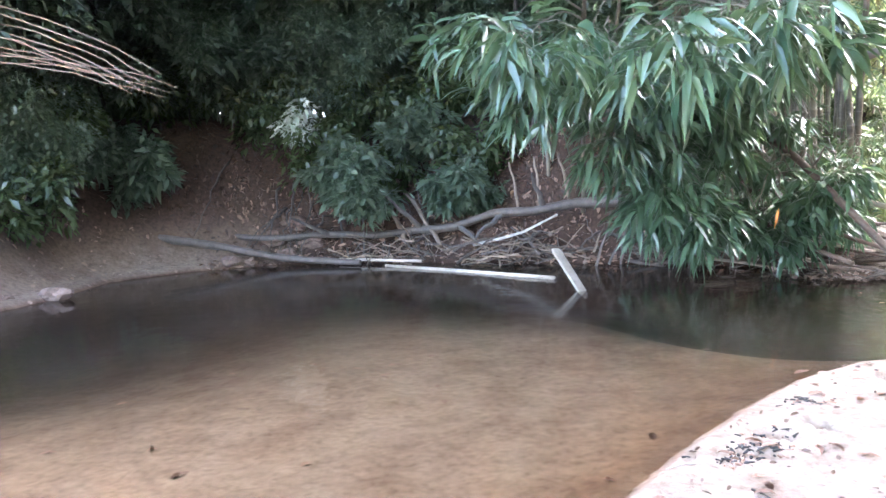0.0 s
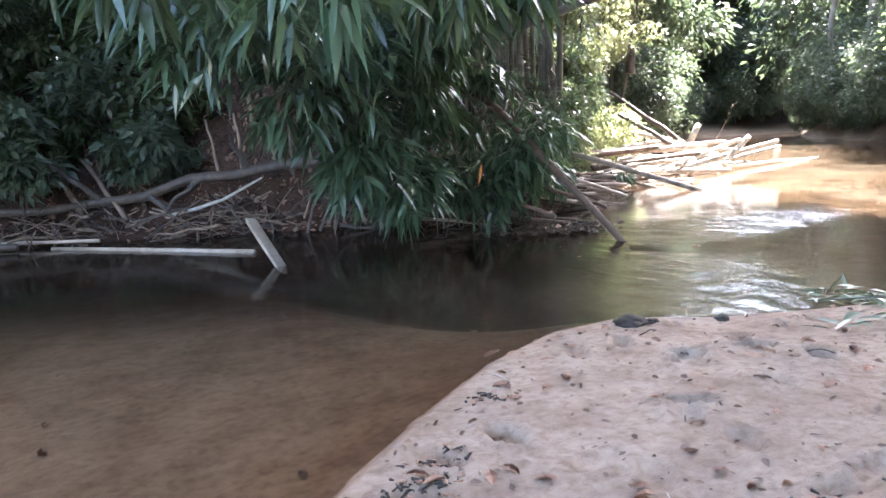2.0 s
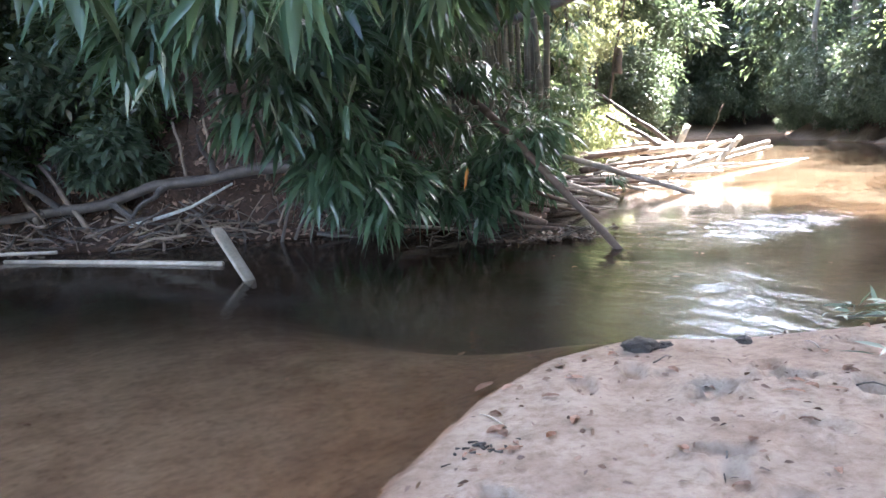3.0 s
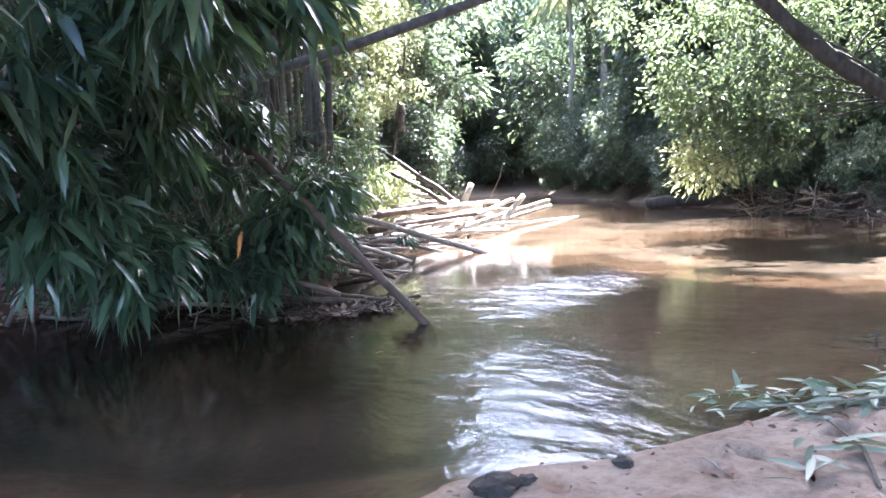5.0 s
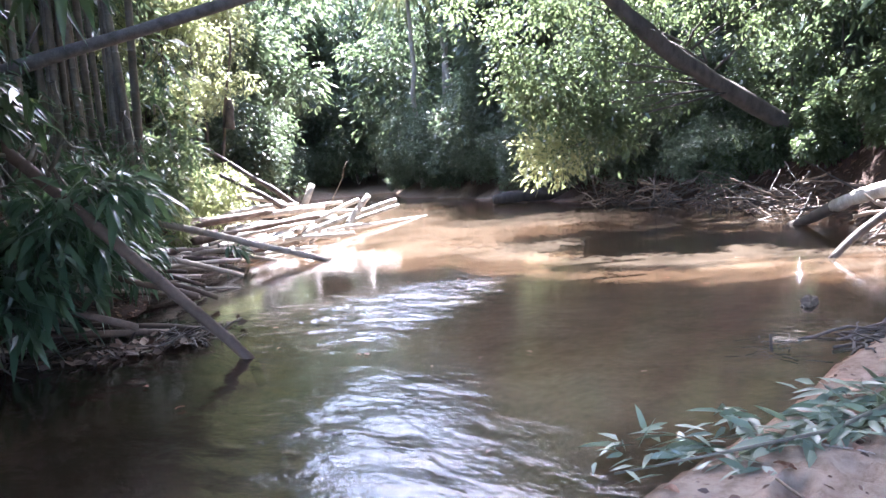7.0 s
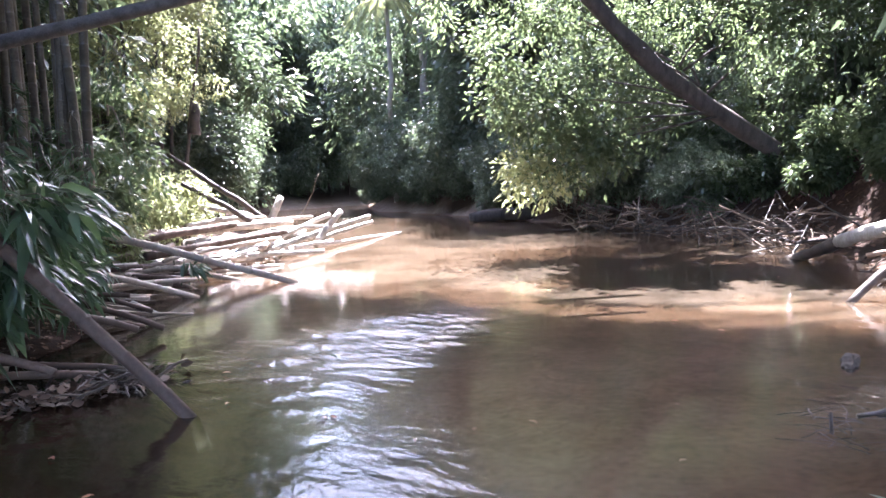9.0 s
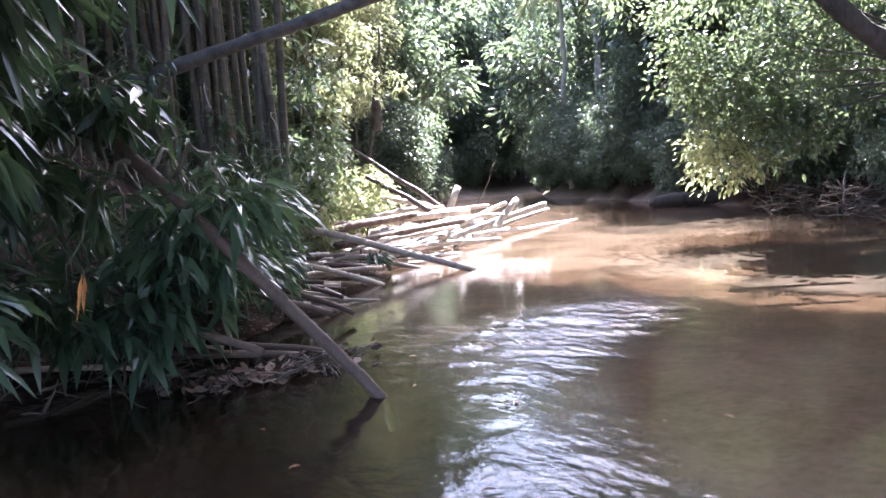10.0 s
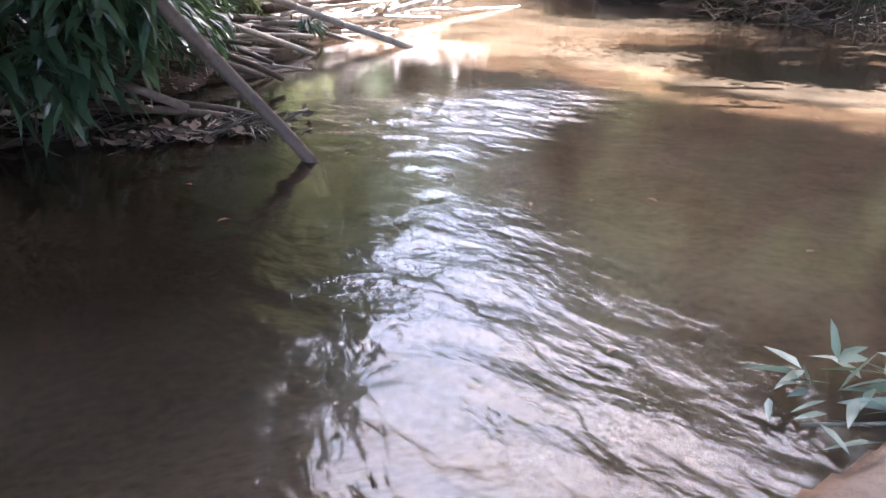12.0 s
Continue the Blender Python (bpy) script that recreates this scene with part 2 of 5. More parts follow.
def water_material():
    m, nt, out = material("brown_water")

    def maths(kind, x, y, z=None):
        n = node(nt, "ShaderNodeMath")
        n.operation = kind
        for k, v in enumerate((x, y, z)):
            if v is None:
                continue
            if isinstance(v, float):
                n.inputs[k].default_value = v
            else:
                nt.links.new(v, n.inputs[k])
        return n.outputs[0]

    def attribute(name):
        n = node(nt, "ShaderNodeAttribute")
        n.attribute_name = name
        return n.outputs["Fac"]

    swell = noise_tex(nt, 2.6, 3, 0.5, (1.5, 0.9, 1), -42)
    ripple = noise_tex(nt, 9, 4, 0.6, (1.7, 0.9, 1), -42)
    chop = noise_tex(nt, 4.6, 3, 0.55, (2.0, 0.7, 1), -42)
    flat = maths("MULTIPLY", maths("MULTIPLY_ADD", ripple.outputs[0], 0.3, swell.outputs[0]), attribute("flow"))
    rough = maths("MULTIPLY_ADD", chop.outputs[0], attribute("rapid"), flat)
    bp = node(nt, "ShaderNodeBump", Strength=1.0, Distance=0.03)
    nt.links.new(rough, bp.inputs["Height"])
    silt = noise_tex(nt, 0.8, 6, 0.65)
    pale = ramp(nt, silt.outputs[0], [(0.36, (0.034, 0.027, 0.019)), (0.64, (0.1, 0.078, 0.056))])
    # near-black tone stands in for the bamboo's shade and reflection on the pool
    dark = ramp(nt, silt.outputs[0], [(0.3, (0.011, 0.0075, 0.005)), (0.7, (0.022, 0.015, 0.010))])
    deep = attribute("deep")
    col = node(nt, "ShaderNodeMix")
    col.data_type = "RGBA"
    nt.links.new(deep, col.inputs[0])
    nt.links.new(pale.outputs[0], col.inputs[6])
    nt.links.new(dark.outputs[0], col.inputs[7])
    d = node(nt, "ShaderNodeBsdfDiffuse")
    nt.links.new(col.outputs[2], d.inputs[0])
    t = node(nt, "ShaderNodeBsdfTransparent")
    t.inputs[0].default_value = (0.96, 0.91, 0.83, 1)
    body = nt.nodes.new("ShaderNodeMixShader")
    nt.links.new(attribute("clear"), body.inputs[0])
    nt.links.new(d.outputs[0], body.inputs[1])
    nt.links.new(t.outputs[0], body.inputs[2])
    g = node(nt, "ShaderNodeBsdfGlossy", Roughness=0.01)
    nt.links.new(bp.outputs[0], g.inputs["Normal"])
    f = node(nt, "ShaderNodeFresnel", IOR=1.33)
    nt.links.new(bp.outputs[0], f.inputs["Normal"])
    s = nt.nodes.new("ShaderNodeMixShader")
    nt.links.new(f.outputs[0], s.inputs[0])
    nt.links.new(body.outputs[0], s.inputs[1])
    nt.links.new(g.outputs[0], s.inputs[2])
    nt.links.new(s.outputs[0], out.inputs[0])
    return m


def depth_and_shade(x, y):
    """0 over the sandy shallows, 1 in the pool under the bamboo: its depth and its painted shade."""
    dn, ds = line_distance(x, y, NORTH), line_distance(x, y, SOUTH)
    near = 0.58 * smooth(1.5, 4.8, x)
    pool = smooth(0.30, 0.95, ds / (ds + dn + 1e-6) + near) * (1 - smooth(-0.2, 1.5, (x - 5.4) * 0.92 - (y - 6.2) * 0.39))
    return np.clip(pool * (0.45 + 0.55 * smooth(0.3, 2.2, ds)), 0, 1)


def wavelets(x, y, seed, longest, count=16):
    """Short crossing waves that run mostly up and down the stream, about -1 to 1."""
    r = np.random.RandomState(seed)
    wx, wy = x + 0.12 * np.sin(1.9 * y + 0.7 * x), y + 0.12 * np.sin(2.3 * x - 0.8 * y)
    h = 0
    for k in range(count):
        a, long, p = 0.72 + r.normal() * 0.55, longest * 0.87 ** k * r.uniform(0.85, 1.15), r.rand() * 6.28
        h = h + np.sin(6.28 / long * (wx * math.cos(a) + wy * math.sin(a)) + p) * 0.87 ** k
    return h / 2.2


def build_water():
    xs, ys = spread(-70, 62, (-8, 4.6, 0.2), (4.6, 12.4, 0.05), (12.4, 26, 0.2)), spread(-40, 72, (0, 5.2, 0.2), (5.2, 11.8, 0.05), (11.8, 26, 0.2))
    gx, gy = np.meshgrid(xs, ys)
    n, k = len(xs), len(ys)
    i = (np.arange(k - 1)[:, None] * n + np.arange(n - 1)).ravel()
    faces = np.stack([i, i + 1, i + n + 1, i + n], -1)
    rapid = np.exp(-np.abs((gx - 9.3) / 2.9) ** 3 - np.abs((gy - 10.1 - 0.08 * (gx - 9.0)) / (1.05 - 0.12 * (gx - 9.0).clip(-2, 3))) ** 3)
    rapid = rapid * (0.55 + 0.45 * waves(gx * 1.3, gy * 2.2, 9)).clip(0.35, 1.2) + 0.6 * np.exp(-((gx - 9.2) / 0.8) ** 2 - ((gy - 5.75) / 0.4) ** 2)
    across, along = (gx - 5.25) * 0.92 - (gy - 6.2) * 0.39, (gx - 5.4) * 0.39 + (gy - 6.2) * 0.92
    flow = 0.14 + 0.8 * np.exp(-np.abs(across / 1.35) ** 3) * smooth(-2.0, -0.5, along) * (1 - smooth(1.8, 3.1, along))
    gz = 0.021 * rapid * wavelets(gx, gy, 2, 0.8) + 0.0035 * flow * wavelets(gx, gy, 3, 0.6)
    ob = link_mesh("river_water", np.stack([gx, gy, gz], -1).reshape(-1, 3).tolist(), faces.tolist(), WATER)
    # deep and clear carry the pool's depth and its painted darkness
    for name, value in (("rapid", 1.9 * rapid), ("flow", flow), ("deep", depth_and_shade(gx, gy)), ("clear", (0.95 - 0.48 * smooth(1.0, 5.0, gx) - 0.14 * smooth(7.5, 11, gx)) * (1 - 0.75 * depth_and_shade(gx, gy)))):
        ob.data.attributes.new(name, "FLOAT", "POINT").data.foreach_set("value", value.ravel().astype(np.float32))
    return tagged(ob, "shallow muddy brown river water with ripples", "river", kind="structure")


GROUND, WATER = ground_material(), water_material()
build_ground()
build_water()


# ---- shapes ----
def tube(points, radii, sides=8, rings=()):
    """Verts and faces of a round stem along points; rings: extra (share along, swell) of joints."""
    pts = [Vector(p) for p in points]
    verts, faces = [], []
    side = None
    for i, p in enumerate(pts):
        d = (pts[min(i + 1, len(pts) - 1)] - pts[max(i - 1, 0)]).normalized()
        if side is None:
            side = d.cross(Vector((0.3, 0.2, 1)) if abs(d.z) < 0.9 else Vector((1, 0.2, 0))).normalized()
        side = (side - d * side.dot(d)).normalized()
        up = d.cross(side)
        for k in range(sides):
            a = 2 * math.pi * k / sides
            verts.append(p + radii[i] * (math.cos(a) * side + math.sin(a) * up))
    for i in range(len(pts) - 1):
        for k in range(sides):
            a, b = i * sides + k, i * sides + (k + 1) % sides
            faces.append((a, b, b + sides, a + sides))
    faces.append(tuple(range(sides))[::-1])
    faces.append(tuple(range((len(pts) - 1) * sides, len(pts) * sides)))
    return verts, faces


def bend(a, b, sag=0.0, n=10, wob=0.0, seed=0):
    """Points from a to b, bowed by sag metres upwards in the middle, and a little crooked."""
    r = random.Random(seed)
    a, b = Vector(a), Vector(b)
    out = []
    for i in range(n + 1):
        k = i / n
        p = a.lerp(b, k) + Vector((0, 0, sag * 4 * k * (1 - k)))
        if 0 < i < n and wob:
            p += Vector((r.uniform(-wob, wob), r.uniform(-wob, wob), r.uniform(-wob, wob)))
        out.append(p)
    return out


def culm(points, r0, r1, gap=0.35, sides=9):
    """A bamboo stem along points with swollen joints every gap metres."""
    pts = [Vector(p) for p in points]
    lens = [0.0]
    for p, q in zip(pts, pts[1:]):
        lens.append(lens[-1] + (q - p).length)
    total = lens[-1]

    def along(s):
        for i in range(len(pts) - 1):
            if s <= lens[i + 1] or i == len(pts) - 2:
                return pts[i].lerp(pts[i + 1], (s - lens[i]) / max(1e-6, lens[i + 1] - lens[i]))
    stations = [(0.0, 1.0)]
    s = gap * 0.5
    while s < total - 0.05:
        stations += [(s - 0.018, 1.0), (s - 0.006, 1.13), (s + 0.008, 0.9), (s + 0.03, 0.98)]
        s += gap * (0.85 + 0.3 * ((s * 7.3) % 1))
    stations.append((total, 1.0))
    return tube([along(s) for s, _ in stations], [(r0 + (r1 - r0) * s / total) * k for s, k in stations], sides)


def leaves_data(base, way, length, width, droop=0.25, fine=True):
    """Verts and faces of many leaves at once: base points, directions, lengths and widths."""
    r = np.random.RandomState(len(base))
    way = way / np.linalg.norm(way, axis=1, keepdims=True)
    rnd = r.normal(size=way.shape) * 0.5 + (0, 0, 1)
    side = np.cross(way, rnd)
    side /= np.linalg.norm(side, axis=1, keepdims=True) + 1e-9
    up = np.cross(side, way)
    L, W = length[:, None], width[:, None]
    down = np.array((0, 0, -1.0))
    if fine:
        v = [base, base + way * L * 0.3 + side * W * 0.5 + up * W * 0.12, base + way * L * 0.3 - side * W * 0.5 + up * W * 0.12,
             base + way * L * 0.68 + side * W * 0.36 + down * L * droop * 0.3, base + way * L * 0.68 - side * W * 0.36 + down * L * droop * 0.3,
             base + way * L + down * L * droop, base + way * L * 0.32 - up * W * 0.08, base + way * L * 0.68 - up * W * 0.06 + down * L * droop * 0.3]
        f = [(0, 6, 1), (0, 2, 6), (1, 6, 7, 3), (6, 2, 4, 7), (3, 7, 5), (7, 4, 5)]
    else:
        v = [base, base + way * L * 0.45 + side * W * 0.5, base + way * L + down * L * droop, base + way * L * 0.45 - side * W * 0.5]
        f = [(0, 1, 2), (0, 2, 3)]
    k = len(v)
    verts = np.stack(v, 1).reshape(-1, 3)
    return verts, [tuple(i * k + j for j in q) for i in range(len(base)) for q in f]


def leaves(name, base, way, length, width, mat, parent, droop=0.25, fine=True, label=""):
    verts, faces = leaves_data(np.asarray(base, float), np.asarray(way, float), np.asarray(length, float), np.asarray(width, float), droop, fine)
    return link_mesh(name, verts.tolist(), faces, mat, parent, label, shade=fine)


def empty(name, place, label, category, group="", kind=""):
    ob = new(name)
    ob.location = place
    return tagged(ob, label, category, group, kind)


def rounded(points, steps):
    """A smooth line through the points."""
    p = [Vector(q) for q in points]
    p = [p[0] * 2 - p[1]] + p + [p[-1] * 2 - p[-2]]
    out = []
    for a, b, c, d in zip(p, p[1:], p[2:], p[3:]):
        for k in range(steps):
            t = k / steps
            out.append(0.5 * ((2 * b) + (c - a) * t + (2 * a - 5 * b + 4 * c - d) * t * t + (3 * b - a - 3 * c + d) * t ** 3))
    return out + [p[-2]]


def stem(name, points, r0, r1, mat, parent=None, sides=8, label=""):
    """A tapering stem; thick ones are lumpy, with knots and a crooked line."""
    if max(r0, r1) > 0.045:
        points = rounded(points, max(2, 22 // len(points)))
    n = len(points)
    v, f = tube(points, [r0 + (r1 - r0) * i / (n - 1) for i in range(n)], sides)
    if max(r0, r1) > 0.045:
        for i, co in enumerate(v):
            c = Vector(points[i // sides])
            k = 1 + 0.22 * noise.noise(co * (0.5 / max(r0, r1))) + 0.14 * noise.noise(co * (1.6 / max(r0, r1)) + Vector((7, 3, 1)))
            v[i] = c + (co - c) * k + Vector((noise.noise(c * 2.1), noise.noise(c * 2.1 + Vector((9, 0, 0))), 0)) * 0.35 * min(r0, r1)
    return link_mesh(name, v, f, mat, parent, label)


def tree(place, tall, r0, crown, mat, count, leaf, seed, label, category="tree", lean=(0, 0), bark=None, fine=False, name="tree", clumps=60, even=False, limbs=9):
    """A trunk with limbs and a crown of leaf clumps. crown: centre (from the base) and half sizes."""
    r = random.Random(seed)
    rr = np.random.RandomState(seed)
    base = Vector(place)
    ob = empty(name, base, label, category)
    top = Vector((lean[0], lean[1], tall))
    pts = [Vector((0, 0, -0.4))] + bend((0, 0, 0), top, 0, 8, 0.03 * tall ** 0.5, seed)[0:]
    stem("trunk", pts, r0, r0 * 0.3, bark or BARK, ob, 9)
    (cx, cy, cz), (hx, hy, hz) = crown
    centres = []
    while len(centres) < clumps:
        q = rr.normal(size=3)
        q = q / np.linalg.norm(q) * rr.uniform(0.35, 1.0) ** 0.5 * rr.uniform(0.75, 1.12)
        centres.append((cx + q[0] * hx, cy + q[1] * hy, cz + q[2] * hz))
    centres = np.array(centres)
    for c in centres[::max(1, clumps // limbs)]:
        k = min(0.97, max(0.3, (c[2] - 0.3 * hz) / tall))
        stem("limb", bend(top * k, c, 0.1 * hz, 4, 0.05, seed), r0 * 0.25, r0 * 0.05, bark or BARK, ob, 5)
    idx = rr.randint(0, clumps, count)
    girth = min(max(hx, hy), hz * 1.2)
    size = np.array([girth, girth, girth * 0.8]) / clumps ** 0.333 * rr.uniform(0.75, 1.35, (clumps, 1))[idx]
    shell = rr.normal(size=(count, 3)) + (0, 0, 0.35)
    shell /= np.linalg.norm(shell, axis=1, keepdims=True)
    off = shell * rr.uniform(0.55, 1.08, (count, 1)) * size * (1 + 0.25 * np.sin(5 * shell[:, :1] + idx[:, None]) * np.cos(4 * shell[:, 1:2] + 2 * idx[:, None]))
    if even:
        size = np.array([hx, hy, hz]) / clumps ** 0.333 * 1.15
        off = rr.normal(size=(count, 3)) * 0.55 * size
        shell = off / size
    b = centres[idx] + off
    w = shell * (0.9, 0.9, 0.4) + rr.normal(size=(count, 3)) * 0.5 + (0, 0, -0.3)
    ln = leaf * rr.uniform(0.6, 1.3, count)
    leaves("crown", b, w, ln, ln * rr.uniform(0.35, 0.5, count), mat, ob, 0.2, fine)
    return ob

PALE_BAMBOO = solid("bleached_bamboo", (0.15, 0.13, 0.11), (0.46, 0.42, 0.365), 5, 0.42, 0.3, 0.006, None, 0.5)
DARK_WOOD = solid("dark_wet_wood", (0.03, 0.024, 0.02), (0.11, 0.085, 0.07), 6, 0.6, 0.5, 0.012)
DRY_LEAF = solid("dry_leaf", (0.2, 0.1, 0.065), (0.42, 0.25, 0.17), 20, 0.7, 0.3, 0.003, None, 0.3, 0.45)
ORANGE_LEAF = solid("orange_leaf", (0.42, 0.15, 0.04), (0.62, 0.27, 0.09), 12, 0.6, 0.2, 0.003)
GREY_LEAF = leaf_material("wilted_bamboo_leaf", (0.10, 0.13, 0.09), (0.26, 0.29, 0.215), (0.2, 0.26, 0.10), 0.4, 0.2)
# whitish leaf colour that paints a fleck of sun
SUNFLECK_LEAF = leaf_material("sunfleck_leaf", (0.3, 0.34, 0.28), (0.62, 0.65, 0.58), (0.3, 0.35, 0.25), 0.35, 0.2)
WET_LEAF = leaf_material("wet_dead_leaf", (0.012, 0.008, 0.006), (0.09, 0.05, 0.03), (0.06, 0.03, 0.015), 0.7, 0.1)
SOIL_CLOD = solid("red_brown_clod", (0.05, 0.032, 0.024), (0.2, 0.13, 0.10), 9, 0.9, 0.8, 0.02)
CLOD = solid("dark_clod", (0.02, 0.017, 0.015), (0.07, 0.055, 0.045), 14, 0.8, 0.8, 0.02)


def on_ground(x, y, up=0.0):
    return Vector((x, y, float(height(x, y)) + up))


# ---- tall trees added around, whose unseen crowns shade the river and bank ----
UNSEEN_CANOPY = "tall tree with an unseen wide crown added to shade the river"
tree((14.5, -1.5, float(height(14.5, -1.5))), 20, 0.35, ((-2.5, 11.0, 21), (9.5, 9.0, 3.5)), TREE_LEAF, 42000, 0.5, 11, UNSEEN_CANOPY, clumps=160, even=True)
tree((4.5, 21, float(height(4.5, 21))), 19, 0.3, ((3.6, -1.8, 20), (8.8, 7.8, 4)), TREE_LEAF, 25000, 0.5, 12, UNSEEN_CANOPY, clumps=80, even=True)
tree((24, 1.5, float(height(24, 1.5))), 20, 0.35, ((-5, 5, 20), (6, 5, 4)), TREE_LEAF, 14000, 0.5, 13, UNSEEN_CANOPY, clumps=60, even=True)
tree((-6, 19, float(height(-6, 19))), 17, 0.3, ((5, -4, 17), (8, 7, 5)), TREE_LEAF, 8000, 0.5, 14, UNSEEN_CANOPY, clumps=80, even=True)
tree((2, -8, float(height(2, -8))), 17, 0.3, ((3, 6, 17), (8, 7, 4)), TREE_LEAF, 14000, 0.5, 15, UNSEEN_CANOPY, clumps=70, even=True)
tree((33, 16.5, float(height(33, 16.5))), 34, 0.4, ((-6.0, 7.0, 35), (4.0, 8.8, 3.5)), TREE_LEAF, 22000, 0.6, 16, UNSEEN_CANOPY, clumps=90, even=True)


# ---- the forest behind the banks ----
FOREST = "green forest tree in the dense woods"
protos = [tree((0, 0, 0), h, 0.22, ((0, 0, h * 0.56), (h * w, h * w, h * 0.47)), FAR_LEAF, 15000, leaf, 30 + i, FOREST, clumps=38, bark=BARK, limbs=5)
          for i, (h, w, leaf) in enumerate([(13, 0.36, 0.33), (15, 0.31, 0.35), (12, 0.40, 0.31), (16, 0.29, 0.36)])]
shrubs = [tree((0, 0, 0), h, 0.06, ((0, 0, h * 0.5), (h * w, h * w, h * 0.5)), FAR_LEAF, 8500, leaf, 50 + i, "leafy green shrub on the river bank", "shrub", clumps=24, name="shrub", limbs=5)
          for i, (h, w, leaf) in enumerate([(4.2, 0.55, 0.19), (3.2, 0.66, 0.17), (5.2, 0.48, 0.2)])]
first = {ob: True for ob in protos + shrubs}


def plant(ob, x, y, size, turn):
    m = Matrix.LocRotScale(on_ground(x, y, -0.05), Euler((0, 0, turn)), (size, size, size))
    if first[ob]:
        first[ob] = False
        ob.matrix_basis = m
        return ob
    return copy_thing(ob, m)


def woods():
    r = random.Random(4)
    spots = []
    tries = 0
    while len(spots) < 230 and tries < 12000:
        tries += 1
        x, y = r.uniform(-26, 76), r.uniform(-14, 84)
        ds = float(line_distance(np.array(x), np.array(y), SOUTH))
        dn = float(line_distance(np.array(x), np.array(y), NORTH))
        d = min(ds, dn)
        if bool(inside(np.array(x), np.array(y), SOUTH + NORTH[::-1])) or not 3.0 < d < 24:
            continue
        if ds < dn and x < 17 and d < 9:
            continue
        if dn < ds and -7 < x < 19 and d < 5.5:
            continue
        if math.hypot(x - 20, y - 10) < 5.5 or (20 < x < 32 and abs(y - 8 - (x - 22) * 0.7) < 5.0) or any(math.hypot(x - a, y - b) < 2.9 for a, b in spots):
            continue
        spots.append((x, y))
        az = math.degrees(math.atan2(y - 5, x - 3.7))
        far = math.hypot(x - 3.7, y - 5)
        size = r.uniform(0.85, 1.35)
        if 38 < az < 53 and far > 25:
            size = min(size, 0.345 * far / 15 + 0.05) * r.uniform(0.85, 1)
        if 34 < az < 45 and 25 < far < 53:
            size = min(size, 0.4)
        kind, turn = protos[r.randrange(4)], r.uniform(0, 6.28)
        if not (20 < x < 34 and abs(y - 8 - (x - 22) * 0.7) < 5.4):
            plant(kind, x, y, size, turn)
    low, tries = [], 0
    while len(low) < 120 and tries < 9000:
        tries += 1
        x, y = r.uniform(-16, 60), r.uniform(-6, 72)
        ds = float(line_distance(np.array(x), np.array(y), SOUTH))
        dn = float(line_distance(np.array(x), np.array(y), NORTH))
        d = min(ds, dn)
        if bool(inside(np.array(x), np.array(y), SOUTH + NORTH[::-1])) or not 1.7 < d < 6:
            continue
        if ds < dn and (x < 21 or math.hypot(x - 22, y - 9) < 4.5) and d < 7:
            continue
        if dn < ds and -4 < x < 17.5 and d < 4.2:
            continue
        if any(math.hypot(x - a, y - b) < 1.7 for a, b in low):
            continue
        low.append((x, y))
        plant(shrubs[r.randrange(3)], x, y, r.uniform(0.6, 1.15), r.uniform(0, 6.28))
    # a thick hedge along the far bank, and undergrowth on the near bank's edge
    for i in range(60):
        k = i / 60
        j = 8 * k + r.uniform(-0.1, 0.1)
        line = SOUTH[-8:]
        a, b = line[min(6, max(0, int(j * 7 / 8)))], line[min(6, max(0, int(j * 7 / 8))) + 1]
        q = r.random()
        out = Vector((b[1] - a[1], a[0] - b[0], 0)).normalized() * r.uniform(0.5, 2.6)
        x, y = a[0] + (b[0] - a[0]) * q + out.x, a[1] + (b[1] - a[1]) * q + out.y
        plant(shrubs[r.randrange(3)], x, y, r.uniform(0.7, 1.1), r.uniform(0, 6.28))
    for i in range(34):
        x, y = -14 + 20 * i / 33 + r.uniform(-0.5, 0.5), 18.6 + r.uniform(-1.2, 2.5)
        plant(shrubs[r.randrange(3)], x, y, r.uniform(0.7, 1.2), r.uniform(0, 6.28))
    for i in range(16):
        plant(protos[r.randrange(4)], -18 + 26 * i / 15, 23 + r.uniform(-1.5, 4), r.uniform(0.9, 1.3), r.uniform(0, 6.28))
    for x, y, size in [(20.0, 29.0, 1.2), (22.0, 32.0, 1.3), (24.4, 35.6, 1.4), (27.5, 40.0, 1.5), (31, 45, 1.6), (36, 51, 1.7)]:
        plant(shrubs[r.randrange(3)], x, y, size, r.uniform(0, 6.28))
    for x, y, size in [(37.5, 48.8, 1.5), (40.0, 50.4, 1.7), (42.5, 51.2, 1.6), (45.0, 52.0, 1.8), (48.0, 52.8, 1.7), (51.5, 53.5, 1.8)]:
        plant(shrubs[r.randrange(3)], x, y, size, r.uniform(0, 6.28))
    for x, y, size in [(34.9, 25.6, 1.1), (36.0, 28.4, 1.25), (38.0, 31.6, 1.45), (40.2, 34.6, 1.5), (42.4, 37.4, 1.5), (44.6, 40.4, 1.4), (47.2, 42.6, 1.3)]:
        plant(shrubs[int(x) % 2], x, y, size, r.uniform(0, 6.28))
    for x, y, size in [(39.5, 54.5, 0.9), (43.5, 55.0, 1.0), (47.5, 56.5, 1.1), (52, 57.5, 1.1)]:
        plant(protos[r.randrange(4)], x, y, size, r.uniform(0, 6.28))
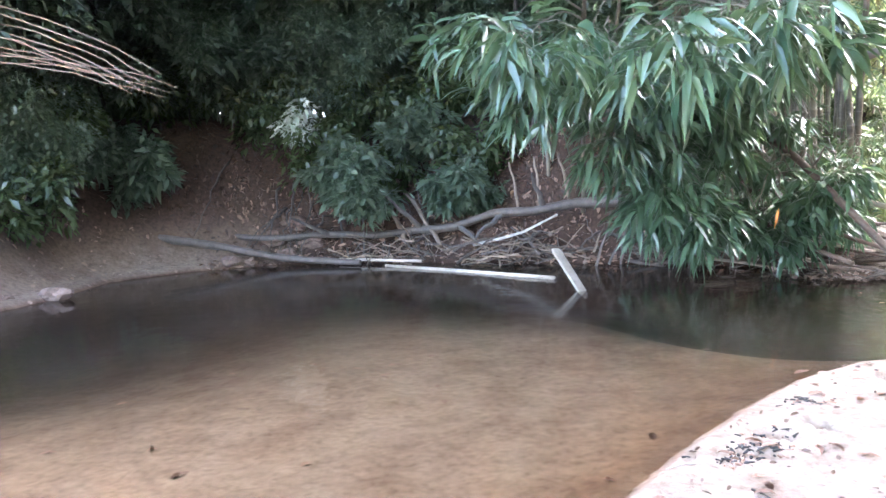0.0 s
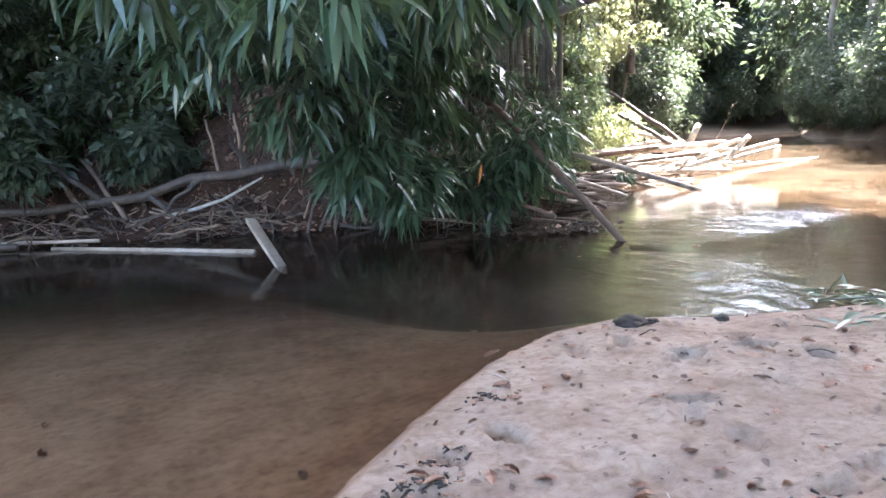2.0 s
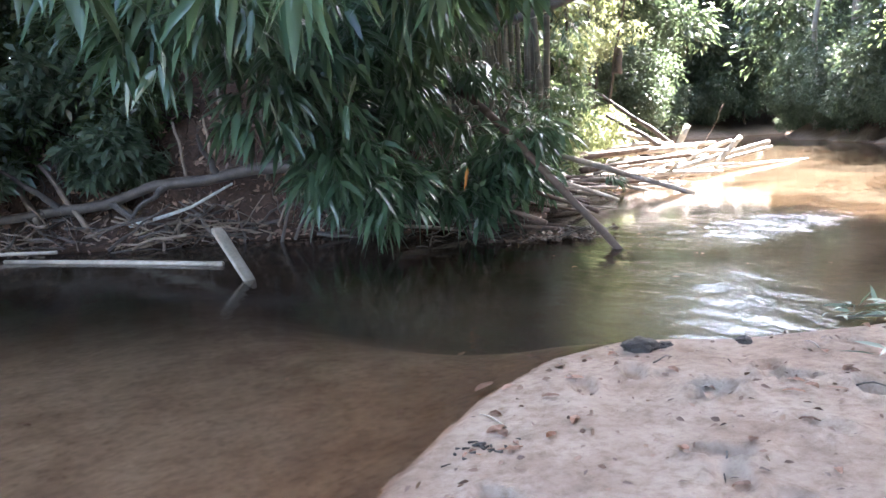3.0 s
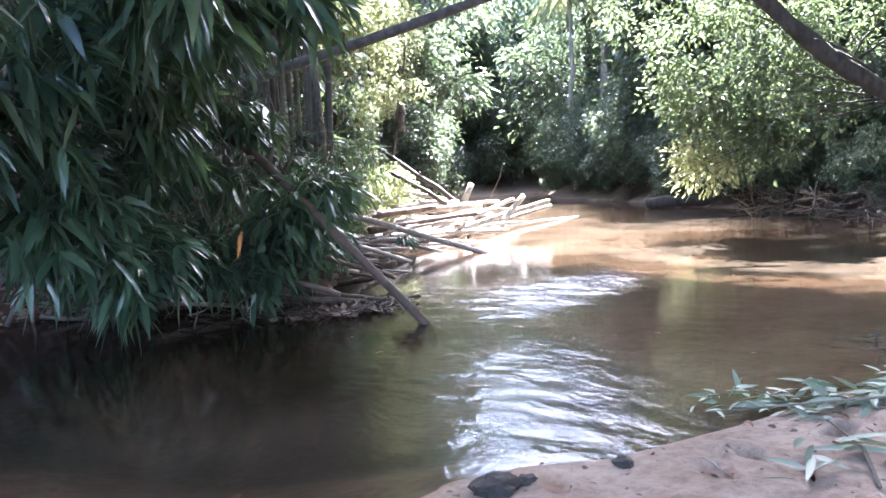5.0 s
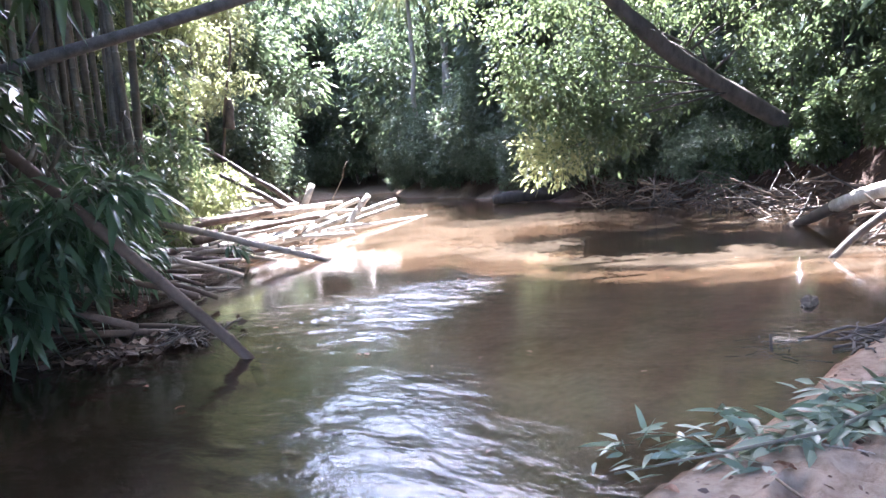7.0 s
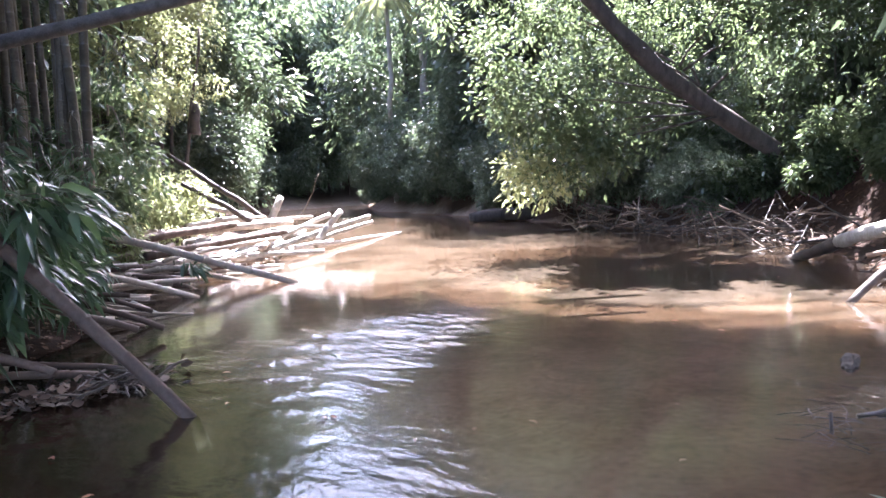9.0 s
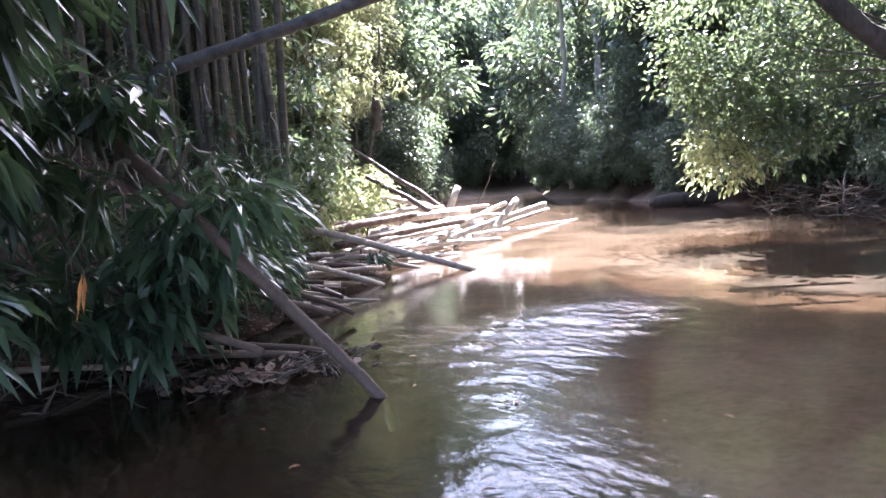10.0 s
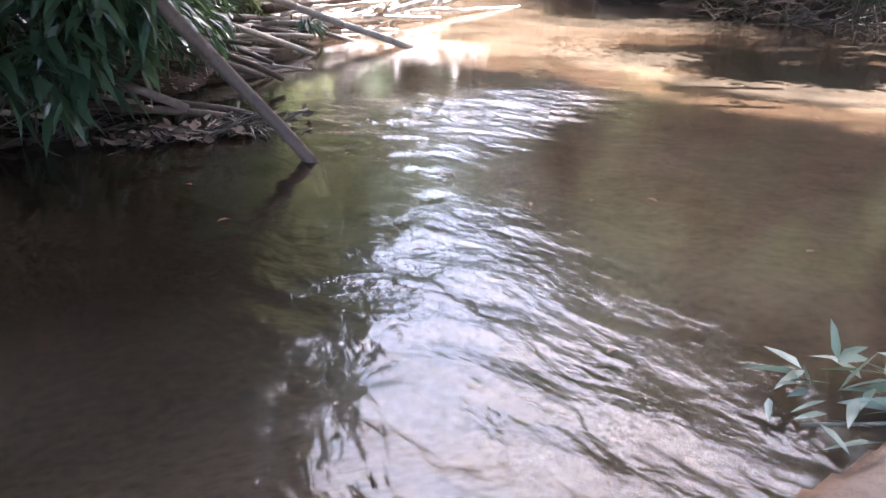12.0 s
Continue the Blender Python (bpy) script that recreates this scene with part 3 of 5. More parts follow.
    for x, y, size in [(55, 70, 1.9), (60, 66, 1.8), (49, 66, 1.7), (64, 72, 1.9), (42, 60, 1.3), (34, 52, 1.2), (29, 45, 1.1), (25, 39, 1.05), (38, 58, 1.25), (58, 60, 1.6), (52, 76, 2.0), (46, 70, 1.8), (68, 66, 1.8), (22, 34, 0.95)]:
        plant(protos[r.randrange(4)], x, y, size, r.uniform(0, 6.28))


woods()


def palm(x, y, tall, lean, seed):
    ob = empty("palm", on_ground(x, y), "slender pale-trunked palm among the forest trees", "palm tree", "palms on the far bank")
    r = random.Random(seed)
    top = Vector((lean[0], lean[1], tall))
    stem("trunk", bend((0, 0, -0.3), top, 0, 8, 0.12, seed), 0.2, 0.12, PALE_BARK, ob, 8)
    for k in range(11):
        a = k * 0.571 + r.random() * 0.3
        out = Vector((math.cos(a), math.sin(a), 0))
        pts = [top + out * (2.6 * s) + Vector((0, 0, 1.1 * s - 2.6 * s * s)) for s in (0, 0.2, 0.4, 0.6, 0.8, 1.0)]
        rib = stem("frond_stem", pts, 0.04, 0.01, FAR_LEAF, ob, 4)
        b, w = [], []
        for i in range(44):
            s = i / 43 * 5
            j = min(4, int(s))
            p = pts[j].lerp(pts[j + 1], s - j)
            side = out.cross(Vector((0, 0, 1))) * (1 if i % 2 else -1)
            b.append(p)
            w.append(side + out * 0.5 + Vector((0, 0, -0.55)))
        leaves("frond", b, w, [0.75] * 44, [0.07] * 44, SUNNY_LEAF, rib, 0.3, False)
    return ob


palm(39.9, 35.6, 13.2, (0.1, 0.6), 1)
palm(41.2, 33.6, 14.4, (-0.3, 0.9), 2)
palm(40.8, 34.0, 13.6, (0.9, 0.2), 3)


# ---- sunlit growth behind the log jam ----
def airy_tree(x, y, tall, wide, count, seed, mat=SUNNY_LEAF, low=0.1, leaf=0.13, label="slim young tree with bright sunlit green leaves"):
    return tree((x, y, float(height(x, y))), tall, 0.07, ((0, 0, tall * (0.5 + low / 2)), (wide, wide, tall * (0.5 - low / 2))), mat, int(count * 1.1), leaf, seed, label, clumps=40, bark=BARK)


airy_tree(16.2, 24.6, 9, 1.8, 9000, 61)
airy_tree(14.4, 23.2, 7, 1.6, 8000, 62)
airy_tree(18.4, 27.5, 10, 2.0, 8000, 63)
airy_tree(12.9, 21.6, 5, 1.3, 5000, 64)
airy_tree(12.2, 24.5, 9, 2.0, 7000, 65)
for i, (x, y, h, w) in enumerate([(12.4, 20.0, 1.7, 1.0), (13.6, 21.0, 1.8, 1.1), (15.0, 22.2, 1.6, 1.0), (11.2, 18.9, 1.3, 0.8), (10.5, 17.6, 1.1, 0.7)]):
    tree((x, y, float(height(x, y))), h, 0.03, ((0, 0, h * 0.5), (w, w, h * 0.55)), SUNNY_LEAF, 3600, 0.13, 70 + i, "low sunlit pale green bush on the bank", "bush", clumps=40, name="bush")

for i, (x, y, h, w) in enumerate([(21.4, 29.8, 4.6, 2.2), (24.4, 34.0, 4.8, 2.5), (28.0, 39.2, 5.2, 2.8)]):
    tree((x, y, float(height(x, y))), h, 0.1, ((0, 0, h * 0.52), (w, w, h * 0.5)), FAR_LEAF, 8000, 0.2, 340 + i, "rounded green bush on the bank beyond the log jam", "bush", name="bush", clumps=36)

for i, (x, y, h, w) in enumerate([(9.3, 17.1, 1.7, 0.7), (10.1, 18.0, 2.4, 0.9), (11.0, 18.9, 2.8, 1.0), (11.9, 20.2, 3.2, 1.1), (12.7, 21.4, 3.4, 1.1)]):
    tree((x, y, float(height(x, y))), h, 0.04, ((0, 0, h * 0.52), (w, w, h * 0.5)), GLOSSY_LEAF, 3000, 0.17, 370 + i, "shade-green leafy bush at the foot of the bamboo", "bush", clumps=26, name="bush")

snag = empty("dead_stick", (15.4, 22.6, 0.9), "dark dead stick with a rotten clump on it", "dead branch")
stem("stick", bend((0, 0, 0.2), (0.75, -0.2, 5.2), 0, 8, 0.06, 4), 0.06, 0.03, DARK_WOOD, snag, 7)
stem("rotten_clump", [(0.42, -0.15, 2.3), (0.46, -0.17, 2.6), (0.50, -0.18, 2.9), (0.52, -0.15, 3.15)], 0.16, 0.10, DARK_WOOD, snag, 8)


# ---- bamboo ----
def fans(centres, seed, per=6, length=0.33, down=0.6, out=None):
    """Bamboo leaves in hanging fans: bases, directions and lengths."""
    r = np.random.RandomState(seed)
    n = len(centres)
    axis = r.normal(size=(n, 3)) * (0.8, 0.8, 0.35) + (0, 0, -down)
    if out is not None:
        axis += out
    axis /= np.linalg.norm(axis, axis=1, keepdims=True)
    base = np.repeat(centres, per, 0) + r.normal(size=(n * per, 3)) * 0.035
    way = np.repeat(axis, per, 0) + r.normal(size=(n * per, 3)) * (0.62, 0.62, 0.42)
    return base, way, length * r.uniform(0.6, 1.25, n * per)


def spray(parent, start, mass, size, count, seed, length=0.33, mat=None, per=6, broad=1.0):
    """One arching bamboo branch from start to the mass, with twigs and hanging leaf fans round its end."""
    count = int(count * 0.62)
    rr = np.random.RandomState(seed)
    a, b = Vector(start), Vector(mass)
    branch = stem("branch", bend(a, b, 0.35, 8, 0.05, seed), 0.022, 0.006, GREEN_BAMBOO, parent, 6)
    q = rr.normal(size=(count, 3))
    q = q / np.linalg.norm(q, axis=1, keepdims=True) * rr.uniform(0.1, 1.0, (count, 1)) ** 0.6
    centres = np.array(mass) + q * np.array(size)
    v, f = [], []
    for c in centres[::4]:
        k = rr.uniform(0.75, 1)
        s = a.lerp(b, k) + Vector((0, 0, 1.4 * k * (1 - k)))
        vv, ff = tube([s, s.lerp(Vector(c), 0.5) + Vector((0, 0, 0.06)), Vector(c)], [0.006, 0.004, 0.003], 4)
        f += [tuple(i + len(v) for i in t) for t in ff]
        v += vv
    tagged(link_mesh("twig", v, f, GREEN_BAMBOO, branch), kind="stuff")
    base, way, ln = fans(centres, seed, per, length)
    tagged(leaves("foliage", base, way, ln, ln * broad * rr.uniform(0.16, 0.24, len(ln)), mat or BAMBOO_LEAF, branch, 0.3), kind="stuff")


def bamboo_clump(name, label, culms, seed, r0=0.055, group=""):
    """culms: base (x, y) and top (x, y, z)."""
    ob = empty(name, (0, 0, 0), label, "bamboo", group)
    for i, (bx, by, tx, ty, tz) in enumerate(culms):
        foot = on_ground(bx, by, -0.2)
        mid = foot.lerp(Vector((tx, ty, tz)), 0.5) + Vector((0.25 * (bx - tx), 0.25 * (by - ty), 0.12 * tz))
        pts = []
        for j in range(13):
            k = j / 12
            pts.append(foot * (1 - k) ** 2 + mid * 2 * k * (1 - k) + Vector((tx, ty, tz)) * k * k)
        v, f = culm(pts, r0 * random.Random(seed + i).uniform(0.75, 1.15), r0 * 0.45, 0.34, 8)
        link_mesh("culm", v, f, GREEN_BAMBOO, ob)
    return ob


r_ = random.Random(8)
overhang = bamboo_clump("bamboo_clump", "large bamboo clump with dark green leaves drooping over the water",
                        [(x, y, x + r_.uniform(-1.5, 1.0), y - r_.uniform(1.5, 5.0), r_.uniform(6, 10)) for x, y in
                         [(3.2, 15.2), (3.8, 15.8), (4.4, 15.0), (5.0, 15.5), (5.6, 14.8), (4.7, 16.2), (6.1, 15.4), (2.6, 15.9), (5.3, 16.6), (3.4, 16.8)]], 80)
MASSES = [((1.4, 9.5, 2.75), (0.8, 0.8, 0.5), 95), ((2.0, 8.3, 2.9), (0.7, 0.7, 0.5), 80), ((3.0, 9.5, 2.6), (0.9, 0.8, 0.8), 130), ((3.3, 10.4, 1.55), (0.7, 0.7, 0.75), 120),
          ((4.2, 10.1, 3.0), (0.9, 0.8, 0.8), 130), ((4.25, 10.5, 2.4), (0.6, 0.6, 0.5), 56), ((4.0, 10.6, 0.95), (0.6, 0.5, 0.55), 100), ((4.4, 12.0, 3.7), (0.7, 0.7, 0.8), 90),
          ((2.4, 9.7, 2.1), (0.7, 0.7, 0.6), 95), ((0.7, 8.9, 3.3), (0.7, 0.7, 0.35), 60), ((2.0, 5.9, 2.65), (0.6, 0.5, 0.4), 40), ((0.9, 6.9, 2.9), (0.6, 0.5, 0.35), 36), ((3.1, 6.6, 3.0), (0.6, 0.5, 0.4), 40)]
MASSES2 = [((4.0, 12.0, 1.7), (0.8, 0.7, 0.8), 120), ((3.9, 12.0, 0.95), (0.8, 0.6, 0.6), 100), ((4.0, 8.9, 2.95), (0.55, 0.5, 0.35), 46), ((4.3, 9.4, 3.2), (0.6, 0.5, 0.35), 50), ((5.0, 9.3, 3.4), (0.6, 0.5, 0.35), 60),
           ((4.1, 10.8, 2.7), (0.8, 0.7, 0.7), 110), ((4.7, 11.3, 1.9), (0.6, 0.5, 0.45), 44), ((4.5, 11.8, 0.95), (0.5, 0.5, 0.4), 36), ((3.4, 8.0, 3.3), (0.8, 0.7, 0.5), 80), ((4.6, 12.4, 3.0), (0.9, 0.8, 1.0), 120),
           ((2.6, 12.3, 3.6), (1.2, 0.9, 0.9), 110)]
for i, (c, s, n) in enumerate(MASSES + MASSES2):
    far = Vector((min(6.0, max(2.8, c[0] * 0.4 + 2.8)), 14.6, max(3.6, c[2] + 1.6)))
    spray(overhang, far, c, s, n, 100 + i, 0.44 if i in (15, 16, 17) else 0.35)

# unseen sprays overhead, added to keep sky light off the pool and bank
SHADE_SPRAYS = [(2.5, 10.0, 5.7), (4.0, 11.0, 5.9), (3.2, 12.5, 6.5), (1.2, 11.0, 5.7), (3.6, 9.3, 5.5)]
for i, c in enumerate(SHADE_SPRAYS):
    spray(overhang, (4.6, 15.0, c[2] + 1.5), c, (1.3, 1.3, 0.7), 170, 560 + i, 0.45)

# the clump of upright culms beyond, in shade
upright = []
for i in range(34):
    k = i / 33
    bx, by = 7.45 + 2.5 * k + r_.uniform(-0.25, 0.25), 18.5 - 1.5 * k + r_.uniform(-0.2, 1.0)
    upright.append((bx, by, bx + r_.uniform(-1.0, 0.7), by + r_.uniform(-0.6, 0.6), r_.uniform(10, 14)))
for bx, by in [(6.5, 17.6), (6.9, 18.1), (7.4, 17.9), (6.1, 17.2), (5.7, 16.9), (6.7, 16.8), (7.6, 17.2), (5.3, 17.8), (8.0, 17.0)]:
    upright.append((bx, by, bx + r_.uniform(-0.6, 0.5), by + r_.uniform(-0.6, 0.4), r_.uniform(10, 13)))
grove = bamboo_clump("bamboo_clump", "thick grove of upright grey-green bamboo culms on the bank", upright, 120, 0.08)
for i, c in enumerate([(6.6, 17.0, 4.6), (7.6, 16.4, 5.4), (8.6, 16.5, 6.2), (9.8, 16.9, 6.8), (10.6, 17.6, 5.6), (7.0, 15.6, 3.4), (8.2, 15.8, 2.6), (9.4, 16.0, 2.2), (10.4, 16.6, 2.4), (5.6, 16.4, 6.0), (10.8, 17.2, 3.8)]):
    spray(grove, (c[0] + 0.2, c[1] + 0.8, c[2] + 0.6), c, (0.7, 0.6, 0.6), 55 if c[2] > 3 else 38, 140 + i, 0.2)
for i, c in enumerate([(6.2, 12.7, 1.2), (6.8, 12.5, 1.0), (7.4, 13.3, 1.2), (8.0, 14.1, 1.3), (5.4, 12.8, 1.6), (7.0, 13.8, 1.9), (8.6, 14.9, 1.5)]):
    spray(grove, (c[0] + 0.2, c[1] + 2.0, c[2] + 1.0), c, (0.55, 0.45, 0.5), 62, 360 + i, 0.26)
for i, c in enumerate([(8, 17, 11), (9.5, 15.5, 11.5), (6.5, 16, 11), (10.5, 17.5, 11)]):
    spray(grove, (c[0], c[1] + 1.0, c[2] + 0.6), c, (2.2, 2.0, 1.4), 260, 160 + i, 0.3)

# the bent stem that reaches the water, with its own leaves
bent = empty("fallen_bamboo", (0, 0, 0), "bent brown bamboo stem leaning into the river with leafy side shoots", "bamboo")
v, f = culm([(6.76, 9.50, -0.25), (6.73, 9.57, -0.02), (6.40, 10.05, 0.55), (6.07, 10.53, 1.12), (5.68, 11.1, 1.80), (5.45, 11.45, 2.15), (5.05, 11.75, 2.32), (4.5, 12.1, 2.42), (3.4, 12.9, 2.6), (3.2, 14.6, 2.2), (3.2, 15.6, 1.9)], 0.048, 0.075, 0.36, 10)
link_mesh("culm", v, f, BROWN_STEM, bent, "brown weathered bamboo stem")
for i, (c, s, n, a) in enumerate([((5.9, 11.1, 1.35), (0.4, 0.35, 0.3), 32, (5.8, 10.95, 1.7)), ((6.2, 10.8, 1.55), (0.45, 0.4, 0.3), 60, (5.8, 10.95, 1.75)), ((5.4, 11.2, 2.35), (0.6, 0.4, 0.25), 50, (5.5, 11.4, 2.2)),
                                  ((5.4, 11.5, 1.5), (0.45, 0.4, 0.4), 34, (5.4, 11.45, 2.2)), ((5.0, 11.3, 2.45), (0.6, 0.4, 0.2), 46, (4.9, 11.85, 2.35)), ((6.35, 11.3, 1.1), (0.35, 0.35, 0.3), 36, (6.0, 10.7, 1.3)),
                                  ((5.0, 11.3, 0.8), (0.4, 0.35, 0.3), 22, (5.6, 11.2, 1.9)),
                                  ((5.9, 11.6, 1.1), (0.4, 0.35, 0.3), 20, (5.6, 11.3, 2.0)), ((5.2, 11.9, 0.8), (0.4, 0.35, 0.3), 18, (5.3, 11.6, 2.2)), ((6.3, 11.7, 1.35), (0.4, 0.4, 0.35), 44, (5.7, 11.1, 1.85))]):
    spray(bent, a, c, s, n, 180 + i, 0.28, None, 6, 1.25)

LOW_SPRAYS = [((5.75, 11.3, 1.15), 40), ((6.0, 11.35, 0.75), 34), ((5.6, 11.2, 0.55), 34), ((6.35, 11.5, 1.0), 30), ((4.86, 11.4, 0.86), 20), ((5.25, 11.4, 0.6), 14), ((5.7, 11.3, 0.8), 12)]
for i, (c, n) in enumerate(LOW_SPRAYS):
    spray(bent, (c[0] - 0.3, c[1] + 0.5, c[2] + 0.9), c, (0.4, 0.35, 0.35), n, 380 + i, 0.3, None, 6, 1.25)

leaning = empty("leaning_dead_tree", (0, 0, 0), "grey leaning trunk reaching out of the bamboo over the river", "tree trunk")
stem("trunk", [(3.6, 18.4, 1.5), (5.6, 17.1, 2.6), (7.7, 15.95, 3.5), (9.8, 14.9, 4.25), (12.1, 13.8, 5.15), (14.6, 12.6, 6.2), (17, 11.4, 7.3)], 0.12, 0.075, GREY_WOOD, leaning, 10)
for i, (a, b) in enumerate([((7.7, 15.95, 3.5), (7.9, 15.6, 4.1)), ((10.9, 14.35, 4.65), (11.4, 14.5, 5.2)), ((5.6, 17.1, 2.6), (6.1, 16.6, 2.4))]):
    stem("broken_limb", bend(a, b, 0.02, 4, 0.02, i), 0.03, 0.012, GREY_WOOD, leaning, 6)

ob = leaves("orange_leaf", [(4.86, 10.08, 1.16), (4.87, 10.09, 1.15)], [(-0.25, -0.1, -1), (-0.1, 0.1, -1)], [0.30, 0.24], [0.06, 0.05], ORANGE_LEAF, None, 0.05)
tagged(ob, "dead orange bamboo leaf hanging in the green foliage", "leaf")


# ---- the log jam of bamboo ----
def raft_log(a, b, r, mat, label="bleached bamboo pole lying in the log jam"):
    v, f = culm([Vector(p) for p in bend((0, 0, 0), Vector(b) - Vector(a), 0.02, 6, 0.015, int(a[0] * 100))], r, r * 0.85, 0.38, 9)
    ob = link_mesh("bamboo_log", v, f, mat)
    ob.location = a
    return tagged(ob, label if mat == PALE_BAMBOO else "grey-brown bamboo pole lying in the log jam", "log", "log jam of bamboo poles")


raft_log((9.76, 17.02, 1.07), (12.33, 14.67, -0.04), 0.07, DEAD_BAMBOO)
raft_log((8.41, 15.41, 0.72), (10.37, 14.74, -0.02), 0.05, DEAD_BAMBOO)
raft_log((10.3, 17.2, 0.72), (14.6, 19.2, 0.84), 0.09, BROWN_STEM)
raft_log((10.9, 17.0, 0.5), (15.2, 18.2, 0.62), 0.08, BROWN_STEM)
raft_log((9.4, 16.0, 0.5), (11.6, 16.3, 0.2), 0.06, BROWN_STEM)
raft_log((9.02, 16.23, 0.42), (9.25, 14.07, -0.04), 0.05, PALE_BAMBOO)
raft_log((9.73, 18.01, 0.46), (11.27, 17.73, 0.04), 0.05, PALE_BAMBOO)
raft_log((12.12, 19.56, 0.69), (16.01, 18.89, 0.78), 0.1, DEAD_BAMBOO)
raft_log((11.54, 18.04, 0.27), (15.37, 17.14, 0.18), 0.06, PALE_BAMBOO)
raft_log((13.09, 17.38, 0.21), (23.27, 21.47, -0.04), 0.06, PALE_BAMBOO)
raft_log((15.37, 17.42, 0.31), (16.24, 17.41, 1.05), 0.09, PALE_BAMBOO)
raft_log((14.13, 17.68, 0.27), (17.57, 17.71, 0.85), 0.075, PALE_BAMBOO)
raft_log((15.90, 17.77, 0.40), (17.76, 17.79, 0.70), 0.06, PALE_BAMBOO)
raft_log((14.86, 18.13, 0.49), (16.94, 18.51, 0.92), 0.07, PALE_BAMBOO)
raft_log((10.95, 17.49, 0.35), (12.12, 15.88, -0.04), 0.05, DEAD_BAMBOO)
raft_log((11.05, 16.86, 0.06), (10.94, 15.45, -0.04), 0.035, DEAD_BAMBOO)
raft_log((13.16, 20.12, 0.74), (15.97, 19.85, 0.91), 0.07, DEAD_BAMBOO)
raft_log((12.77, 18.59, 0.48), (14.17, 18.19, 0.49), 0.15, PALE_BAMBOO)
raft_log((9.38, 18.07, 0.66), (12.43, 18.09, 0.48), 0.055, PALE_BAMBOO)
raft_log((13.09, 17.78, 0.26), (14.69, 17.74, 0.41), 0.09, PALE_BAMBOO)
raft_log((12.62, 17.37, 0.0), (14.00, 16.98, 0.0), 0.05, PALE_BAMBOO)
raft_log((13.53, 19.69, 0.82), (15.32, 19.63, 0.97), 0.08, PALE_BAMBOO)
raft_log((15.08, 19.68, 0.80), (17.09, 19.30, 0.86), 0.06, PALE_BAMBOO)
raft_log((15.03, 18.53, 0.67), (16.91, 17.98, 0.66), 0.05, PALE_BAMBOO)
raft_log((14.75, 17.42, 0.32), (16.02, 17.13, 0.34), 0.05, PALE_BAMBOO)
raft_log((11.11, 19.11, 0.86), (13.96, 18.92, 0.70), 0.06, DEAD_BAMBOO)
raft_log((14.92, 21.17, 1.25), (16.07, 20.57, 0.96), 0.07, PALE_BAMBOO)
raft_log((16.42, 20.27, 0.64), (16.84, 20.21, 1.42), 0.11, PALE_BAMBOO)
raft_log((10.15, 18.73, 0.65), (11.47, 18.37, 0.37), 0.06, DEAD_BAMBOO)
# the jam's lower layers
rj = random.Random(21)
for i in range(46):
    k = rj.random()
    x, y = 10.2 + 6.6 * k + rj.uniform(-0.4, 0.4), 16.6 + 2.9 * k + rj.uniform(-0.8, 0.9)
    a, L = 0.15 + rj.gauss(0, 0.35), rj.uniform(1.0, 2.6)
    dx, dy = math.cos(a) * L / 2, math.sin(a) * L / 2
    top = rj.uniform(0.02, 0.5)
    raft_log((x - dx, y - dy, top), (x + dx, y + dy, top + rj.uniform(-0.08, 0.22)), rj.uniform(0.035, 0.075), PALE_BAMBOO if rj.random() < 0.12 + 0.5 * k else DEAD_BAMBOO)
for i in range(26):
    k = rj.random()
    x, y = 8.7 + 3.2 * k + rj.uniform(-0.3, 0.3), 15.2 + 2.6 * k + rj.uniform(-0.5, 0.8)
    a, L = 0.1 + rj.gauss(0, 0.4) - (1.0 if i % 4 == 0 else 0), rj.uniform(1.0, 2.4)
    dx, dy = math.cos(a) * L / 2, math.sin(a) * L / 2
    top = max(0.03, float(height(x, y)) + 0.05) + rj.uniform(0.0, 0.35)
    raft_log((x - dx, y - dy, top), (x + dx, y + dy, top - rj.uniform(0.0, 0.15)), rj.uniform(0.03, 0.06), (DEAD_BAMBOO, BROWN_STEM, DEAD_BAMBOO)[i % 3])
for a, b, r in [((5.43, 12.13, 0.66), (6.33, 10.75, 0.26), 0.05), ((6.14, 12.59, 0.88), (7.52, 11.58, 0.30), 0.05), ((5.49, 11.51, 0.42), (5.72, 11.16, 0.20), 0.055), ((5.19, 12.60, 0.56), (5.51, 12.04, 0.46), 0.05),
                ((6.09, 12.35, 0.72), (6.21, 11.41, 0.35), 0.04), ((5.0, 12.4, 0.25), (6.9, 11.2, 0.05), 0.05), ((7.0, 13.6, 0.8), (8.3, 12.4, 0.1), 0.05), ((7.4, 14.4, 0.8), (8.9, 13.6, 0.1), 0.045), ((6.3, 11.9, 0.2), (7.3, 11.0, 0.0), 0.035)]:
    tagged(raft_log(a, b, r * 0.8, BROWN_STEM), "broken brown bamboo pole at the foot of the bank")
for i in range(24):
    k = rj.random()
    x, y = 5.2 + 3.4 * k + rj.uniform(-0.3, 0.3), 12.0 + 2.6 * k + rj.uniform(-0.4, 0.7)
    a, L = -0.45 + rj.gauss(0, 0.3), rj.uniform(1.0, 2.3)
    dx, dy = math.cos(a) * L / 2, math.sin(a) * L / 2
    top = max(0.05, float(height(x, y)) + 0.06) + rj.uniform(0.0, 0.3)
    raft_log((x - dx, y - dy, top + 0.1), (x + dx, y + dy, max(0.0, top - rj.uniform(0.1, 0.3))), rj.uniform(0.018, 0.034), (DEAD_BAMBOO, BROWN_STEM, DEAD_BAMBOO)[i % 3])
